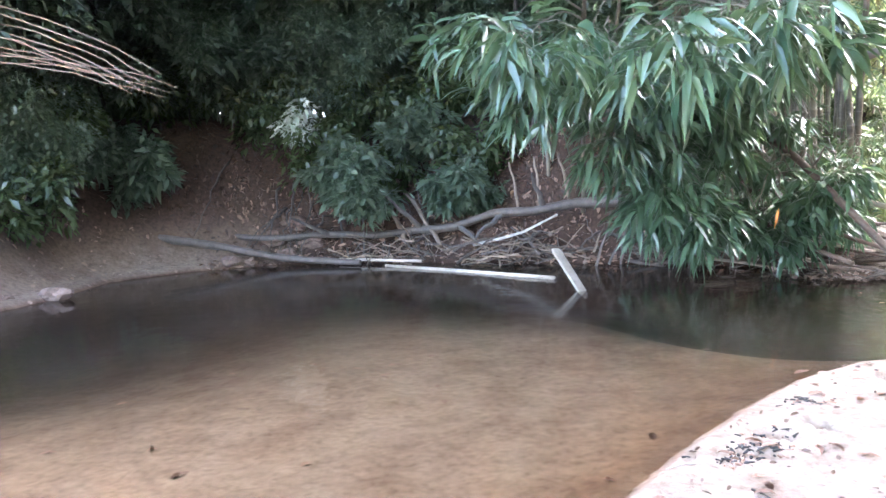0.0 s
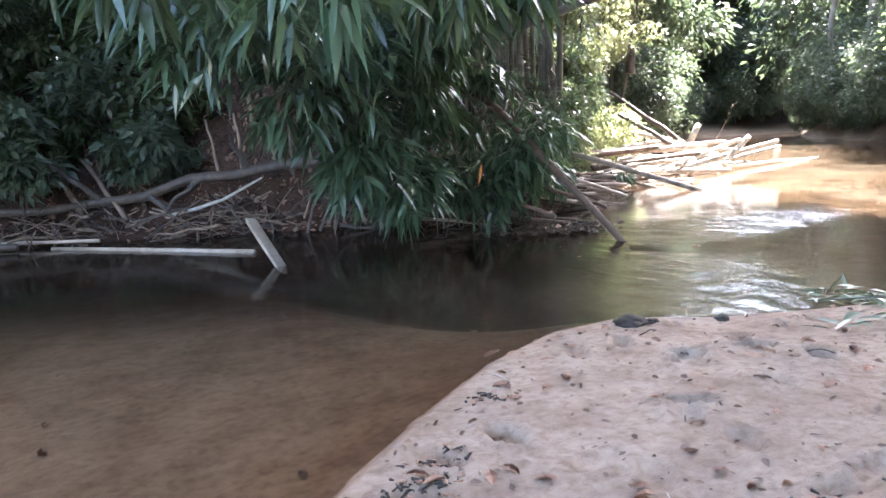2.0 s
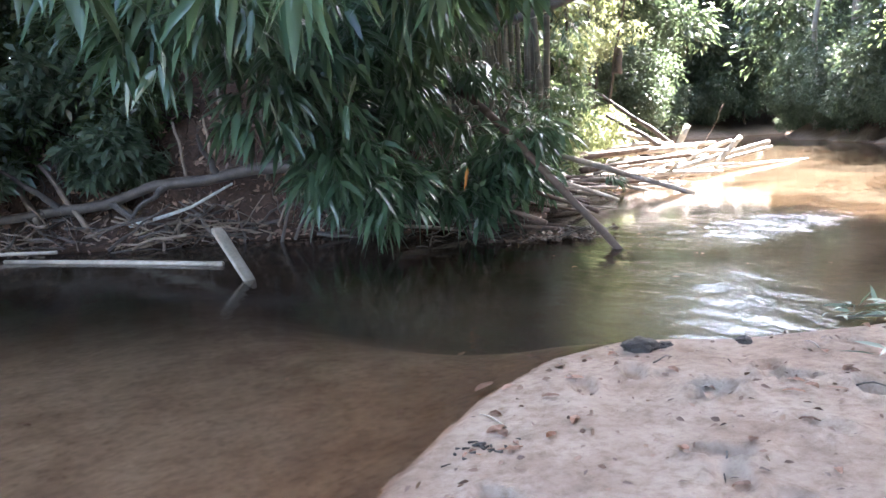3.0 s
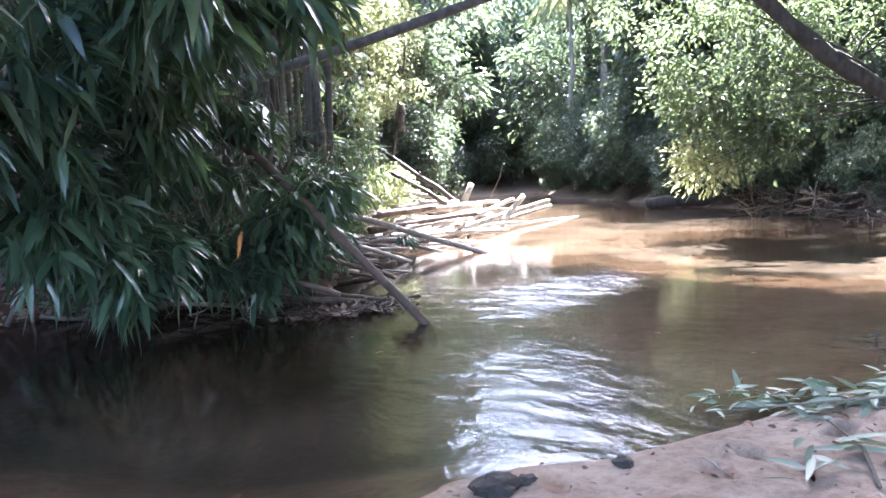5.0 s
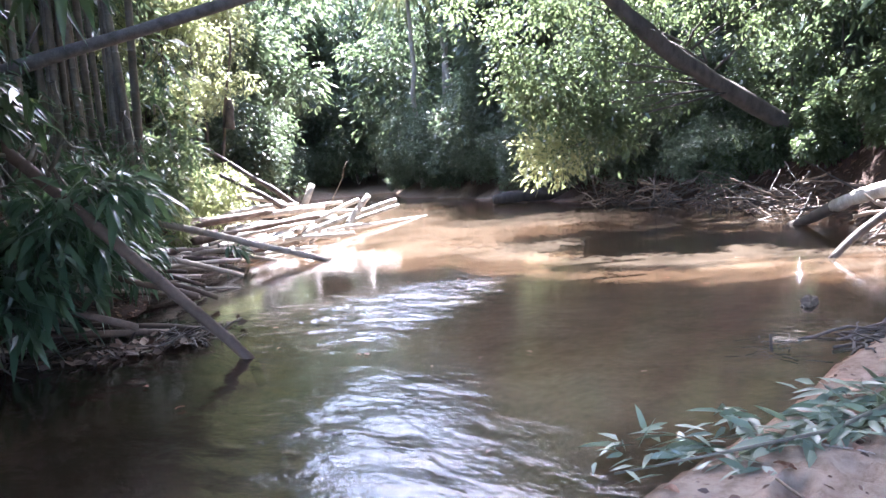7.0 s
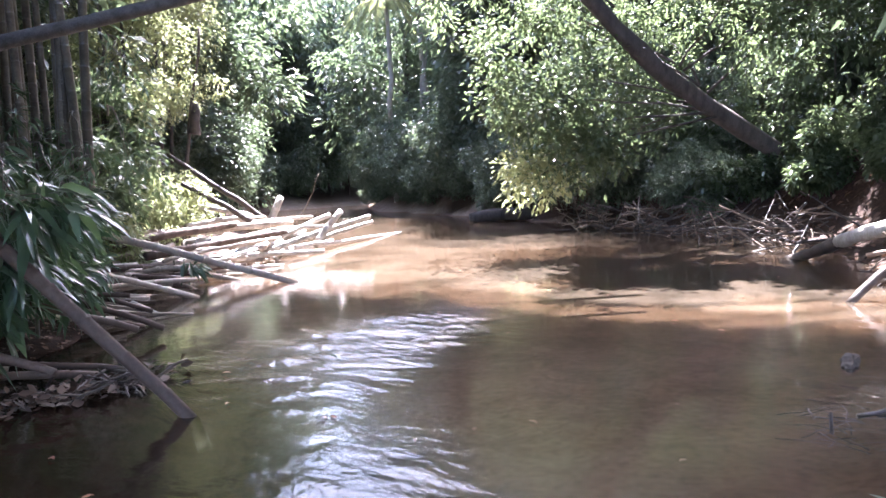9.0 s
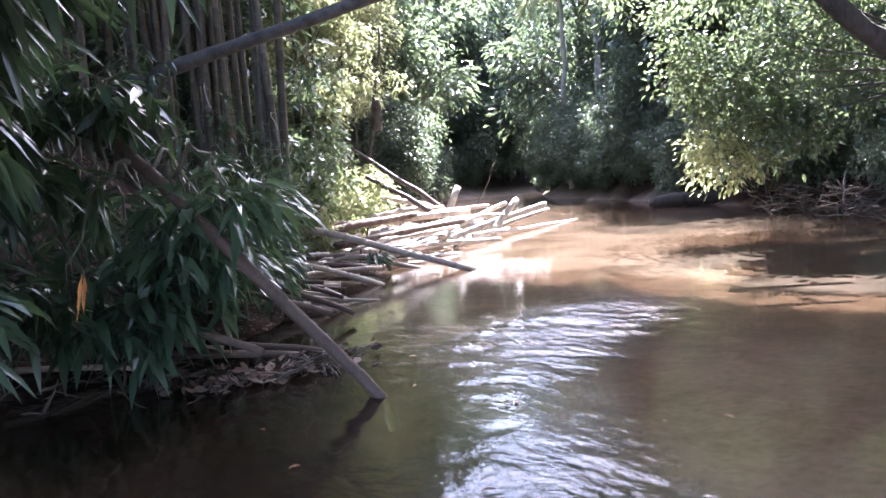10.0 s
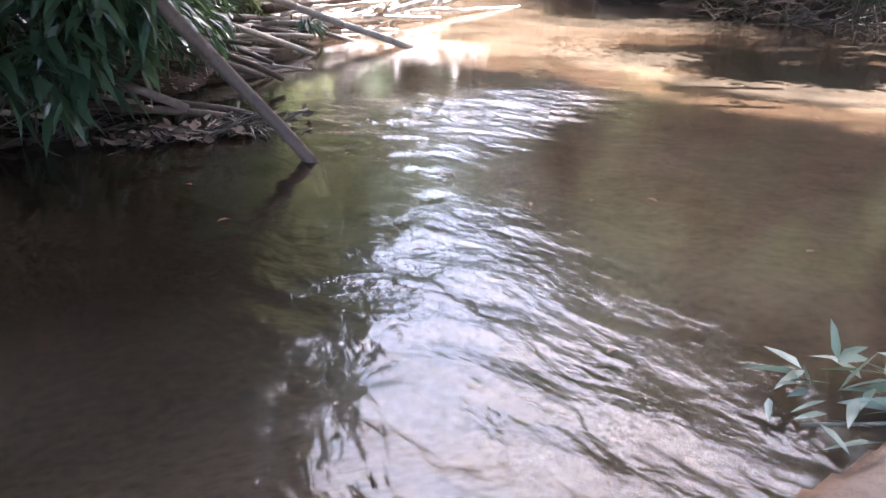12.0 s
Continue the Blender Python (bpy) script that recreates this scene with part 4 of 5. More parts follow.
for a, b, r in [((14.6, 21.9, 2.62), (16.35, 19.9, 0.62), 0.075), ((14.0, 20.45, 1.84), (15.0, 19.2, 0.86), 0.07)]:
    tagged(stem("leaning_pole", bend(a, b, 0.05, 8, 0.03, 3), r * 0.8, r, DARK_WOOD), "dark dead pole leaning on the log jam", "log")
tagged(stem("bare_twig", bend((16.7, 19.6, 0.6), (17.3, 19.2, 2.0), -0.12, 8, 0.02, 5), 0.02, 0.008, DEAD_WOOD), "thin bare twig standing in the log jam", "twig")
for i, (x, y, z) in enumerate([(9.0, 16.3, 0.7), (8.3, 15.2, 0.6), (7.9, 14.2, 0.5), (7.3, 13.1, 0.6), (6.6, 12.7, 0.8), (9.9, 17.3, 0.9)]):
    tuft = empty("bamboo_shoot", (x, y, max(0.05, float(height(x, y)))), "drooping leafy bamboo shoot at the foot of the bank", "bamboo shoot")
    spray(tuft, (0.0, 0.1, 0.0), (0.15, -0.3, z), (0.5, 0.45, 0.35), 42, 700 + i, 0.26)
jam = empty("bamboo_shoot", (11.0, 16.2, 0.1), "small leafy bamboo shoot caught in the log jam", "bamboo shoot")
spray(jam, (0.1, 0.3, 0.1), (0, -0.2, 0.25), (0.25, 0.2, 0.12), 9, 7, 0.3)


# ---- debris by the bent stem ----
def stick_pile(name, label, centre, size, count, seed, r=(0.008, 0.025), long=(0.4, 1.2), mats=None, flat=0.3, base=None):
    """A heap of crooked sticks, each one a part."""
    ob = empty(name, centre, label, "driftwood")
    rr = random.Random(seed)
    for i in range(count):
        p = Vector((rr.gauss(0, 0.45) * size[0], rr.gauss(0, 0.45) * size[1], 0))
        gx, gy = centre[0] + p.x, centre[1] + p.y
        floor = max(0.0, float(height(gx, gy))) if base is None else base
        p.z = floor - centre[2] + rr.random() ** 1.6 * size[2]
        a, e, L = rr.uniform(0, 6.28), rr.gauss(0.1, flat), rr.uniform(*long)
        d = Vector((math.cos(a) * math.cos(e), math.sin(a) * math.cos(e), math.sin(e))) * L / 2
        rad = rr.uniform(*r)
        stem("stick", bend(p - d, p + d, rr.uniform(-0.03, 0.05) * L, 5, 0.025 * L, seed + i), rad, rad * 0.4, (mats or [DEAD_WOOD, DARK_WOOD])[i % len(mats or [1, 2])], ob, 5)
    return ob


stick_pile("debris_heap", "dark twigs and rotting leaves caught at the water's edge", (6.9, 10.75, 0.02), (0.5, 0.28, 0.14), 46, 31, (0.006, 0.018), (0.12, 0.45), [DARK_WOOD])
stick_pile("debris_heap", "dark twigs and rotting leaves caught at the water's edge", (5.6, 11.6, 0.1), (0.9, 0.5, 0.2), 46, 32, (0.005, 0.016), (0.15, 0.6), [DARK_WOOD])
stick_pile("debris_heap", "tangle of twigs and old leaves under the bank", (2.0, 14.3, 0.15), (1.6, 0.5, 0.45), 70, 33, (0.01, 0.035), (0.4, 1.5))
stick_pile("debris_heap", "tangle of twigs and old leaves under the bank", (-0.6, 15.0, 0.15), (1.4, 0.4, 0.35), 45, 34, (0.01, 0.03), (0.4, 1.4))
stick_pile("debris_heap", "dark tangle of roots and sticks under the bamboo", (4.4, 13.3, 0.2), (1.0, 0.5, 0.7), 60, 35, (0.012, 0.04), (0.5, 1.6), [DARK_WOOD], 0.6)

rr = np.random.RandomState(610)
drift = empty("leaf_raft", (6.55, 10.9, 0.02), "floating mat of dark wet dead leaves beside the bent stem", "leaf litter")
n = 420
c = rr.normal(size=(n, 3)) * (0.36, 0.16, 0.025) + (0, 0, 0.02)
c[:, 2] = np.abs(c[:, 2])
ln = rr.uniform(0.05, 0.14, n)
tagged(leaves("dead_leaves", c, rr.normal(size=(n, 3)) * (1, 1, 0.3), ln, ln * 0.5, WET_LEAF, drift, 0.1), kind="stuff")

# ---- the bank with fallen wood ----
BANK_LOG = "dark fallen log lying along the foot of the bank"
bank_log = empty("fallen_log", (0, 0, 0), BANK_LOG, "log")
spine = [Vector(p) for p in [(-4.6, 15.7, 0.6), (-3.4, 15.62, 0.5), (-2.3, 15.72, 0.56), (-1.2, 15.55, 0.52), (-0.3, 15.48, 0.62), (0.5, 15.2, 0.68), (1.3, 15.0, 0.95), (2.1, 14.62, 1.0), (2.9, 14.45, 1.15), (4.2, 14.0, 1.15)]]
stem("trunk", spine, 0.06, 0.105, DARK_WOOD, bank_log, 12)
for a, b in [((-0.2, 15.45, 0.65), (-0.9, 14.9, 1.35)), ((1.5, 14.9, 0.95), (0.9, 14.5, 0.5)), ((2.3, 14.6, 1.05), (2.0, 14.2, 1.75)), ((-2.2, 15.7, 0.55), (-2.9, 15.1, 0.95)), ((0.6, 15.15, 0.7), (1.2, 14.6, 0.15))]:
    stem("broken_limb", bend(a, b, 0.05, 5, 0.05, 3), 0.06, 0.025, BARK, bank_log, 7)
tagged(stem("fallen_log", [(-6.4, 14.9, 0.75), (-4.5, 14.9, 0.45), (-3.0, 14.8, 0.16), (-1.4, 14.3, 0.08)], 0.09, 0.06, DARK_WOOD, None, 8), BANK_LOG, "log")
tagged(stem("dead_branch", [(0.85, 14.6, 0.35), (1.4, 14.2, 0.5), (1.8, 14.1, 0.62), (2.45, 14.0, 0.95)], 0.035, 0.02, PALE_BARK), "pale crooked dead branch on the bank", "branch")
for a, b, r in [((-1.55, 17.2, 2.4), (-0.5, 15.3, 0.3), 0.06), ((-0.75, 16.6, 1.7), (0.2, 15.0, 0.3), 0.05), ((-0.2, 16.5, 1.3), (0.9, 15.2, 0.5), 0.03), ((1.7, 15.6, 2.0), (1.8, 14.9, 1.0), 0.03), ((2.2, 15.4, 2.1), (2.2, 14.7, 1.05), 0.03), ((2.7, 15.4, 2.2), (2.8, 14.6, 1.1), 0.035)]:
    tagged(stem("leaning_stick", bend(a, b, 0.02, 6, 0.03, 9), r * 0.7, r, DEAD_WOOD), "brown dead stick leaning against the bank", "stick")


def plank(a, b, wide, thick):
    a, b = Vector(a), Vector(b)
    d = (b - a).normalized()
    s = d.cross(Vector((0.2, -0.3, 1))).normalized()
    u = s.cross(d)
    bm = bmesh.new()
    rings = []
    for k, (w, t) in ((0, (0.8, 0.7)), (0.06, (1, 1)), (0.5, (0.94, 1)), (0.9, (0.9, 0.9)), (1, (0.35, 0.5))):
        c = a.lerp(b, k) - a
        rings.append([bm.verts.new(c + s * (wide / 2 * w * sx) + u * (thick / 2 * t * sy)) for sx, sy in ((-1, -0.6), (-0.8, -1), (0.8, -1), (1, -0.6), (1, 0.6), (0.8, 1), (-0.8, 1), (-1, 0.6))])
    for p, q in zip(rings, rings[1:]):
        for i in range(8):
            bm.faces.new((p[i], p[(i + 1) % 8], q[(i + 1) % 8], q[i]))
    bm.faces.new(rings[0][::-1])
    bm.faces.new(rings[-1])
    me = bpy.data.meshes.new("split_bamboo")
    bm.to_mesh(me)
    bm.free()
    me.materials.append(DEAD_BAMBOO)
    ob = new("split_bamboo", me)
    ob.location = a
    return tagged(ob, "pale split piece of bamboo sticking out of the water", "wood piece")


plank((1.93, 11.25, 0.55), (2.22, 10.38, -0.08), 0.16, 0.05)
tagged(stem("floating_pole", [(-0.9, 14.2, 0.02), (0.5, 13.1, 0.015), (2.0, 11.75, 0.02)], 0.03, 0.04, DEAD_BAMBOO), "thin pale pole floating on the water", "pole")
tagged(stem("floating_pole", [(-1.9, 15.0, 0.09), (-0.2, 14.2, 0.09)], 0.03, 0.03, DEAD_BAMBOO), "thin pale pole lying at the water's edge", "pole")
for i, (x, y, h, w, m) in enumerate([(-6.9, 12.6, 1.3, 0.9, TREE_LEAF), (-2.4, 16.6, 1.7, 0.9, TREE_LEAF), (1.2, 16.2, 1.2, 0.9, TREE_LEAF), (-0.9, 16.4, 1.0, 0.7, TREE_LEAF), (-7.2, 14.4, 1.6, 1.0, TREE_LEAF), (-3.6, 17.2, 1.6, 1.1, TREE_LEAF), (-1.4, 17.4, 1.5, 1.0, TREE_LEAF), (0.4, 17.3, 1.6, 1.0, TREE_LEAF), (-6.0, 16.6, 1.6, 1.0, TREE_LEAF), (2.4, 16.9, 1.6, 1.0, TREE_LEAF), (-8.6, 13.0, 1.8, 1.0, TREE_LEAF)]):
    tree((x, y, float(height(x, y))), h, 0.03, ((0, 0, h * 0.55), (w, w, h * 0.5)), m, 1800, 0.2, 90 + i, "dark green undergrowth bush on the bank", "bush", clumps=30, name="bush")
for i, (x, y, z, w) in enumerate([(-1.94, 15.74, 1.94, 0.75), (-1.43, 15.29, 1.46, 0.7), (-7.57, 13.63, 1.11, 0.8), (-6.19, 15.15, 1.46, 0.9), (-5.45, 16.91, 4.21, 1.3), (-3.88, 17.91, 4.46, 1.4), (-7.75, 15.43, 4.17, 1.3), (-0.24, 16.68, 2.56, 0.9), (0.71, 15.56, 1.52, 0.7)]):
    g = float(height(x, y))
    tree((x, y, g), max(0.9, z - g + w * 0.6), 0.03, ((0, 0, max(0.5, z - g)), (w, w, w * 0.8)), FAR_LEAF, 2600, 0.24, 500 + i, "dark green broad-leaved bush growing on the bank", "bush", clumps=34, name="bush")
# sun fleck on the bank, made as a bush with whitened leaves
tree((-2.7, 16.3, float(height(-2.7, 16.3))), 2.3, 0.02, ((0, 0, 2.0), (0.5, 0.45, 0.45)), SUNFLECK_LEAF, 420, 0.2, 520, "small bush on the dark bank, its leaves whitened as by a sun fleck", "bush", clumps=12, name="bush")
roots = empty("dry_branch", (0, 0, 0), "pale dry drooping branches hanging over the bank", "branch")
for i in range(11):
    a = Vector((-6.2 - 0.1 * i, 10.6 + 0.15 * (i % 4), 4.3 - 0.08 * i))
    stem("twig", bend(a, (-3.4 - 0.13 * (i % 7), 9.6 + 0.08 * i, 3.1 - 0.05 * (i % 5)), 0.12, 8, 0.03, i), 0.014, 0.005, DEAD_WOOD, roots, 5)
stem("branch", [(-9.5, 13.2, 1.4), (-8.2, 12.2, 3.2), (-7.0, 11.2, 4.2), (-6.0, 10.6, 4.3)], 0.09, 0.04, DEAD_WOOD, roots, 7)

# ---- the far side bank, its tree and driftwood ----
big = empty("leaning_tree", on_ground(25.6, 8.7), "thick-trunked tree leaning over the river with glossy green leaves", "tree")
o = Vector(big.location)
stem("trunk", [Vector(p) - o for p in [(25.9, 8.4, 0.6), (25.4, 9.0, 1.35), (24.98, 9.37, 2.0), (23.7, 10.1, 2.75), (22.61, 10.73, 3.38), (21.6, 11.25, 3.95), (20.64, 11.71, 4.59), (19.31, 12.3, 5.63), (18.2, 12.8, 6.7), (17.4, 13.2, 7.9)]], 0.3, 0.15, BARK, big, 14)
# the last three masses, above the view, are added to shade the water
RT = [(1000, (19.3, 13.0, 4.0), (1.5, 1.3, 1.3)), (900, (20.2, 12.4, 5.4), (1.6, 1.4, 1.2)), (900, (20.6, 11.6, 3.6), (1.3, 1.2, 1.1)), (900, (19.2, 13.2, 2.7), (1.2, 1.0, 0.9)), (550, (18.9, 13.5, 1.75), (0.8, 0.7, 0.5)),
      (800, (19.9, 12.4, 2.5), (1.2, 1.0, 0.8)), (800, (18.8, 14.0, 3.4), (1.0, 1.0, 1.0)), (900, (20.9, 10.8, 5.4), (1.5, 1.4, 1.1)), (900, (21.8, 9.6, 5.9), (1.6, 1.5, 1.2)), (800, (22.4, 8.4, 5.2), (1.6, 1.4, 1.2)),
      (800, (19.4, 14.6, 6.0), (1.6, 1.5, 1.3)), (700, (22.8, 7.2, 5.8), (1.5, 1.4, 1.2)), (800, (20.3, 13.5, 7.4), (1.8, 1.6, 1.2)), (1700, (19.6, 12.7, 8.3), (1.5, 1.4, 0.8)), (1900, (21.4, 12.0, 8.4), (1.5, 1.4, 0.8)), (1700, (20.9, 10.6, 8.2), (1.4, 1.3, 0.8))]
for i, (n, c, s) in enumerate(RT):
    rr = np.random.RandomState(200 + i)
    c = Vector(c) - o + (Vector((2.3, 1.3, 0)) if i in (1, 2, 7, 12) else Vector())
    k = min(1.0, max(0.3, (c.z - 0.8) / 6.0))
    stem("limb", bend(Vector((25.2, 9.2, 1.6)).lerp(Vector((18.2, 12.8, 6.7)), k) - o, c, 0.2, 6, 0.06, i), 0.035, 0.012, BARK, big, 6)
    cl = np.array(c) + np.clip(rr.normal(size=(26, 3)) * 0.55, -1.1, 1.1) * np.array(s)
    # the added shadow-casting masses get the densest leaves
    n = n * 3 if n >= 1700 else n * 2
    idx = rr.randint(0, 26, n)
    off = rr.normal(size=(n, 3)) * 0.2
    ln = (0.3 if c.z + o.z > 8 else 0.17) * rr.uniform(0.6, 1.3, n)
    # the crown's low edge takes the sunlit leaf colour, the rest stays glossy
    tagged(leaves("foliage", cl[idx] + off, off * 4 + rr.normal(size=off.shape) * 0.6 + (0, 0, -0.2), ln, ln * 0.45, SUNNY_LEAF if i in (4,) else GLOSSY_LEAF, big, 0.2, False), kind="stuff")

for i, (x, y, h, w) in enumerate([(24.5, 6.0, 3.2, 1.7), (22.5, 4.5, 3.4, 1.6), (20.5, 4.6, 2.4, 1.2), (25.6, 9.6, 3.2, 1.6), (27.4, 12.6, 3.0, 1.6), (18.6, 3.4, 3.0, 1.5), (22.6, 6.6, 1.5, 1.0), (21.0, 6.2, 1.3, 0.9), (24.2, 8.4, 1.6, 1.0), (19.6, 5.4, 1.3, 0.9), (25.2, 11.0, 1.5, 1.0), (17.6, 4.6, 1.2, 0.8), (23.5, 8.3, 1.1, 0.8), (24.7, 9.8, 1.2, 0.8)]):
    tree((x, y, float(height(x, y))), h, 0.05, ((0, 0, h * 0.55), (w, w, h * 0.5)), GLOSSY_LEAF, 4200, 0.16, 230 + i, "dark glossy-leaved shrub on the shaded bank", "shrub", clumps=50, name="shrub")
for i, (x, y, h) in enumerate([(25.5, 4.0, 11), (22.0, 1.0, 12)]):
    tree((x, y, float(height(x, y))), h, 0.2, ((0, 0, h * 0.62), (2.6, 2.6, h * 0.36)), GLOSSY_LEAF, 3200, 0.24, 240 + i, "tall shaded tree behind the bank", clumps=60)
for i, (x, y) in enumerate([(22.2, 9.9), (23.6, 11.3), (24.9, 13.3), (26.0, 15.2), (20.8, 8.5)]):
    stick_pile("driftwood_pile", "grey tangle of driftwood and roots along the bank", (x, y, 0.1), (1.2, 1.0, 0.8), 62, 250 + i, (0.006, 0.036), (0.3, 1.8), [DEAD_WOOD, DARK_WOOD, BARK], 0.4)
far_log = stem("fallen_log", [(28.3, 22.0, 0.18), (29.0, 21.3, 0.28), (29.9, 20.1, 0.3), (30.6, 19.0, 0.32)], 0.2, 0.33, BARK, None, 12)
tagged(far_log, "big grey log lying at the far waterline", "log")
white_log = empty("fallen_log", (0, 0, 0), "white-barked fallen log sloping into the river with a dark wet end", "log")
stem("trunk", [(17.5, 7.0, 0.42), (16.6, 6.2, 0.72), (15.6, 5.1, 0.95), (14.8, 4.2, 1.1)], 0.115, 0.17, PALE_BARK, white_log, 10)
stem("wet_end", [(18.9, 8.15, -0.12), (18.2, 7.6, 0.12), (17.46, 6.96, 0.43)], 0.09, 0.11, DARK_WOOD, white_log, 10)
tagged(stem("dead_branch", [(13.75, 6.35, -0.03), (14.1, 6.0, 0.35), (14.6, 5.5, 0.75), (15.2, 4.9, 1.1)], 0.05, 0.07, DARK_WOOD, None, 8), "dark broken branch standing at the water's edge", "branch")
stick_pile("driftwood_pile", "dark roots and sticks at the water's edge", (15.6, 5.6, 0.1), (0.8, 0.6, 0.5), 40, 270, (0.012, 0.05), (0.4, 1.4), [DARK_WOOD, DEAD_WOOD], 0.4)


def stump(x, y, r, h, seed, label):
    bm = bmesh.new()
    rr = random.Random(seed)
    rings = []
    for k in range(7):
        s = k / 6
        rings.append([bm.verts.new((math.cos(a) * r * (1.35 - 0.6 * s + 0.22 * math.sin(3 * a + seed) * (1 - s)) * rr.uniform(0.93, 1.07), math.sin(a) * r * (1.35 - 0.6 * s) * rr.uniform(0.93, 1.07),
                                    -0.1 + h * s + (rr.uniform(-0.15, 0.15) * h if k == 6 else 0))) for a in [i * math.pi / 7 for i in range(14)]])
    for p, q in zip(rings, rings[1:]):
        for i in range(14):
            bm.faces.new((p[i], p[(i + 1) % 14], q[(i + 1) % 14], q[i]))
    bm.faces.new(rings[-1])
    me = bpy.data.meshes.new("stump")
    bm.to_mesh(me)
    bm.free()
    me.materials.append(DEAD_WOOD)
    ob = new("stump", me)
    ob.location = on_ground(x, y)
    return tagged(ob, label, "stump")


stump(11.6, 4.6, 0.28, 0.9, 3, "brown weathered tree stump on the sandbank")
stump(16.3, 5.4, 0.3, 0.5, 5, "dark rotten stump at the water's edge")

# ---- on the sand and in the shallows ----
for i, (x, y, n) in enumerate([(1.9, 4.05, 16), (1.68, 3.9, 10), (2.05, 4.3, 10), (2.6, 4.9, 10), (3.1, 3.1, 14), (3.5, 2.9, 12), (2.45, 3.2, 8)]):
    stick_pile("debris_heap", "small strand of black rotten leaves and twigs on the sand", (x, y, 0.0), (0.2, 0.1, 0.015), n * 3, 400 + i, (0.004, 0.012), (0.015, 0.06), [CLOD, DARK_WOOD, DRY_LEAF], 0.15)
stick_pile("debris_heap", "thin twigs and black leaves lying in the shallows", (8.75, 5.75, 0.0), (0.6, 0.3, 0.012), 26, 41, (0.002, 0.006), (0.1, 0.5), [DARK_WOOD, BROWN_STEM], 0.03, -0.003)
stick_pile("debris_heap", "black twigs and leaves stranded on the sand edge", (9.3, 5.2, 0.02), (0.5, 0.2, 0.06), 26, 42, (0.008, 0.02), (0.2, 0.7), [DARK_WOOD], 0.08)
tagged(stem("bare_twig", [(8.6, 5.75, 0.0), (8.62, 5.76, 0.13)], 0.012, 0.008, DARK_WOOD), "short dark twig standing in the shallow water", "twig")


def lump(x, y, sx, sy, sz, seed, label, mat, name="clod"):
    bm = bmesh.new()
    bmesh.ops.create_icosphere(bm, subdivisions=3, radius=1)
    for v in bm.verts:
        n = noise.noise(v.co * 1.6 + Vector((seed, 0, 0))) * 0.45 + noise.noise(v.co * 4 + Vector((seed, 3, 0))) * 0.18
        v.co = Vector((v.co.x * sx, v.co.y * sy, v.co.z * sz)) * (1 + n)
    me = bpy.data.meshes.new(name)
    bm.to_mesh(me)
    bm.free()
    me.materials.append(mat)
    ob = new(name, me)
    ob.location = on_ground(x, y, sz * 0.35)
    return tagged(ob, label, "clod")


lump(4.22, 5.84, 0.13, 0.09, 0.06, 1, "black rotten clod at the sandy water's edge", CLOD)
lump(4.40, 5.80, 0.05, 0.04, 0.03, 2, "small dark clod on the sand", CLOD)
lump(4.9, 5.6, 0.06, 0.05, 0.035, 3, "small dark clod on the sand", CLOD)
lump(10.5, 5.9, 0.16, 0.07, 0.07, 4, "black leaf clump rising from the shallow water", CLOD).location.z = 0.01

rc = random.Random(31)
for i in range(26):
    x = rc.uniform(-6.6, -2.2)
    y = 9.2 + (14.9 - 9.2) * smooth(-6.4, -3.2, x) + rc.uniform(0.1, 1.3)
    if float(height(x, y)) > 0.0:
        w = rc.uniform(0.06, 0.24)
        lump(x, y, w, w * rc.uniform(0.6, 1), w * rc.uniform(0.4, 0.7), 20 + i, "red-brown lump of earth at the foot of the bank", SOIL_CLOD)
for i in range(16):
    x = rc.uniform(-4.8, 0.8)
    top = on_ground(x, 16.6 + rc.uniform(-0.3, 0.3), 0.05)
    low = on_ground(x + rc.uniform(-0.7, 0.7), 15.3 + rc.uniform(-0.2, 0.3), 0.06)
    tagged(stem("root", bend(top, low, 0.12, 8, 0.06, 60 + i), 0.012 + 0.02 * rc.random(), 0.006, BARK, None, 6), "dark bare root hanging down the earth bank", "root", "roots on the bank")
cut = empty("bamboo_branch", (0, 0, 0), "cut leafy bamboo branch lying on the sand edge", "branch")
zc = 0.10
stem("branch", [(8.2, 4.5, 0.16), (7.4, 4.75, zc + 0.05), (6.7, 4.98, zc + 0.05), (6.3, 5.3, zc + 0.03), (5.95, 5.75, 0.05)], 0.014, 0.006, GREEN_BAMBOO, cut, 6)
for i, (x, y, n) in enumerate([(x, y, n * 4) for x, y, n in [(5.92, 5.84, 6), (6.0, 5.6, 6), (6.15, 5.35, 8), (6.35, 5.2, 9), (6.6, 5.1, 10), (6.85, 5.0, 10), (7.1, 4.95, 9), (6.7, 4.8, 8), (7.4, 4.8, 8), (6.55, 5.62, 3), (7.1, 5.2, 4)]]):
    rr = np.random.RandomState(300 + i)
    c = np.array([(x, y, max(0.03, float(height(x, y))) + 0.05)] * n) + rr.normal(size=(n, 3)) * (0.14, 0.09, 0.015) + (0.38, -0.10, -0.015)
    w = rr.normal(size=(n, 3)) * (0.7, 0.7, 0.12) + (-0.55, 0.25, 0.10)
    ln = rr.uniform(0.14, 0.26, n)
    tagged(leaves("leaf", c, w, ln, ln * 0.2, GREY_LEAF, cut, 0.12), kind="stuff")
cut2 = empty("bamboo_branch", (0, 0, 0), "small wilted bamboo sprig lying on the sand", "branch")
stem("branch", [(5.35, 4.55, 0.13), (5.7, 4.75, 0.16), (6.0, 5.05, 0.16)], 0.012, 0.006, DEAD_WOOD, cut2, 5)
rr = np.random.RandomState(330)
c = np.array([(5.5, 4.85, 0.15)] * 16) + rr.normal(size=(16, 3)) * (0.16, 0.1, 0.012)
ln = rr.uniform(0.2, 0.32, 16)
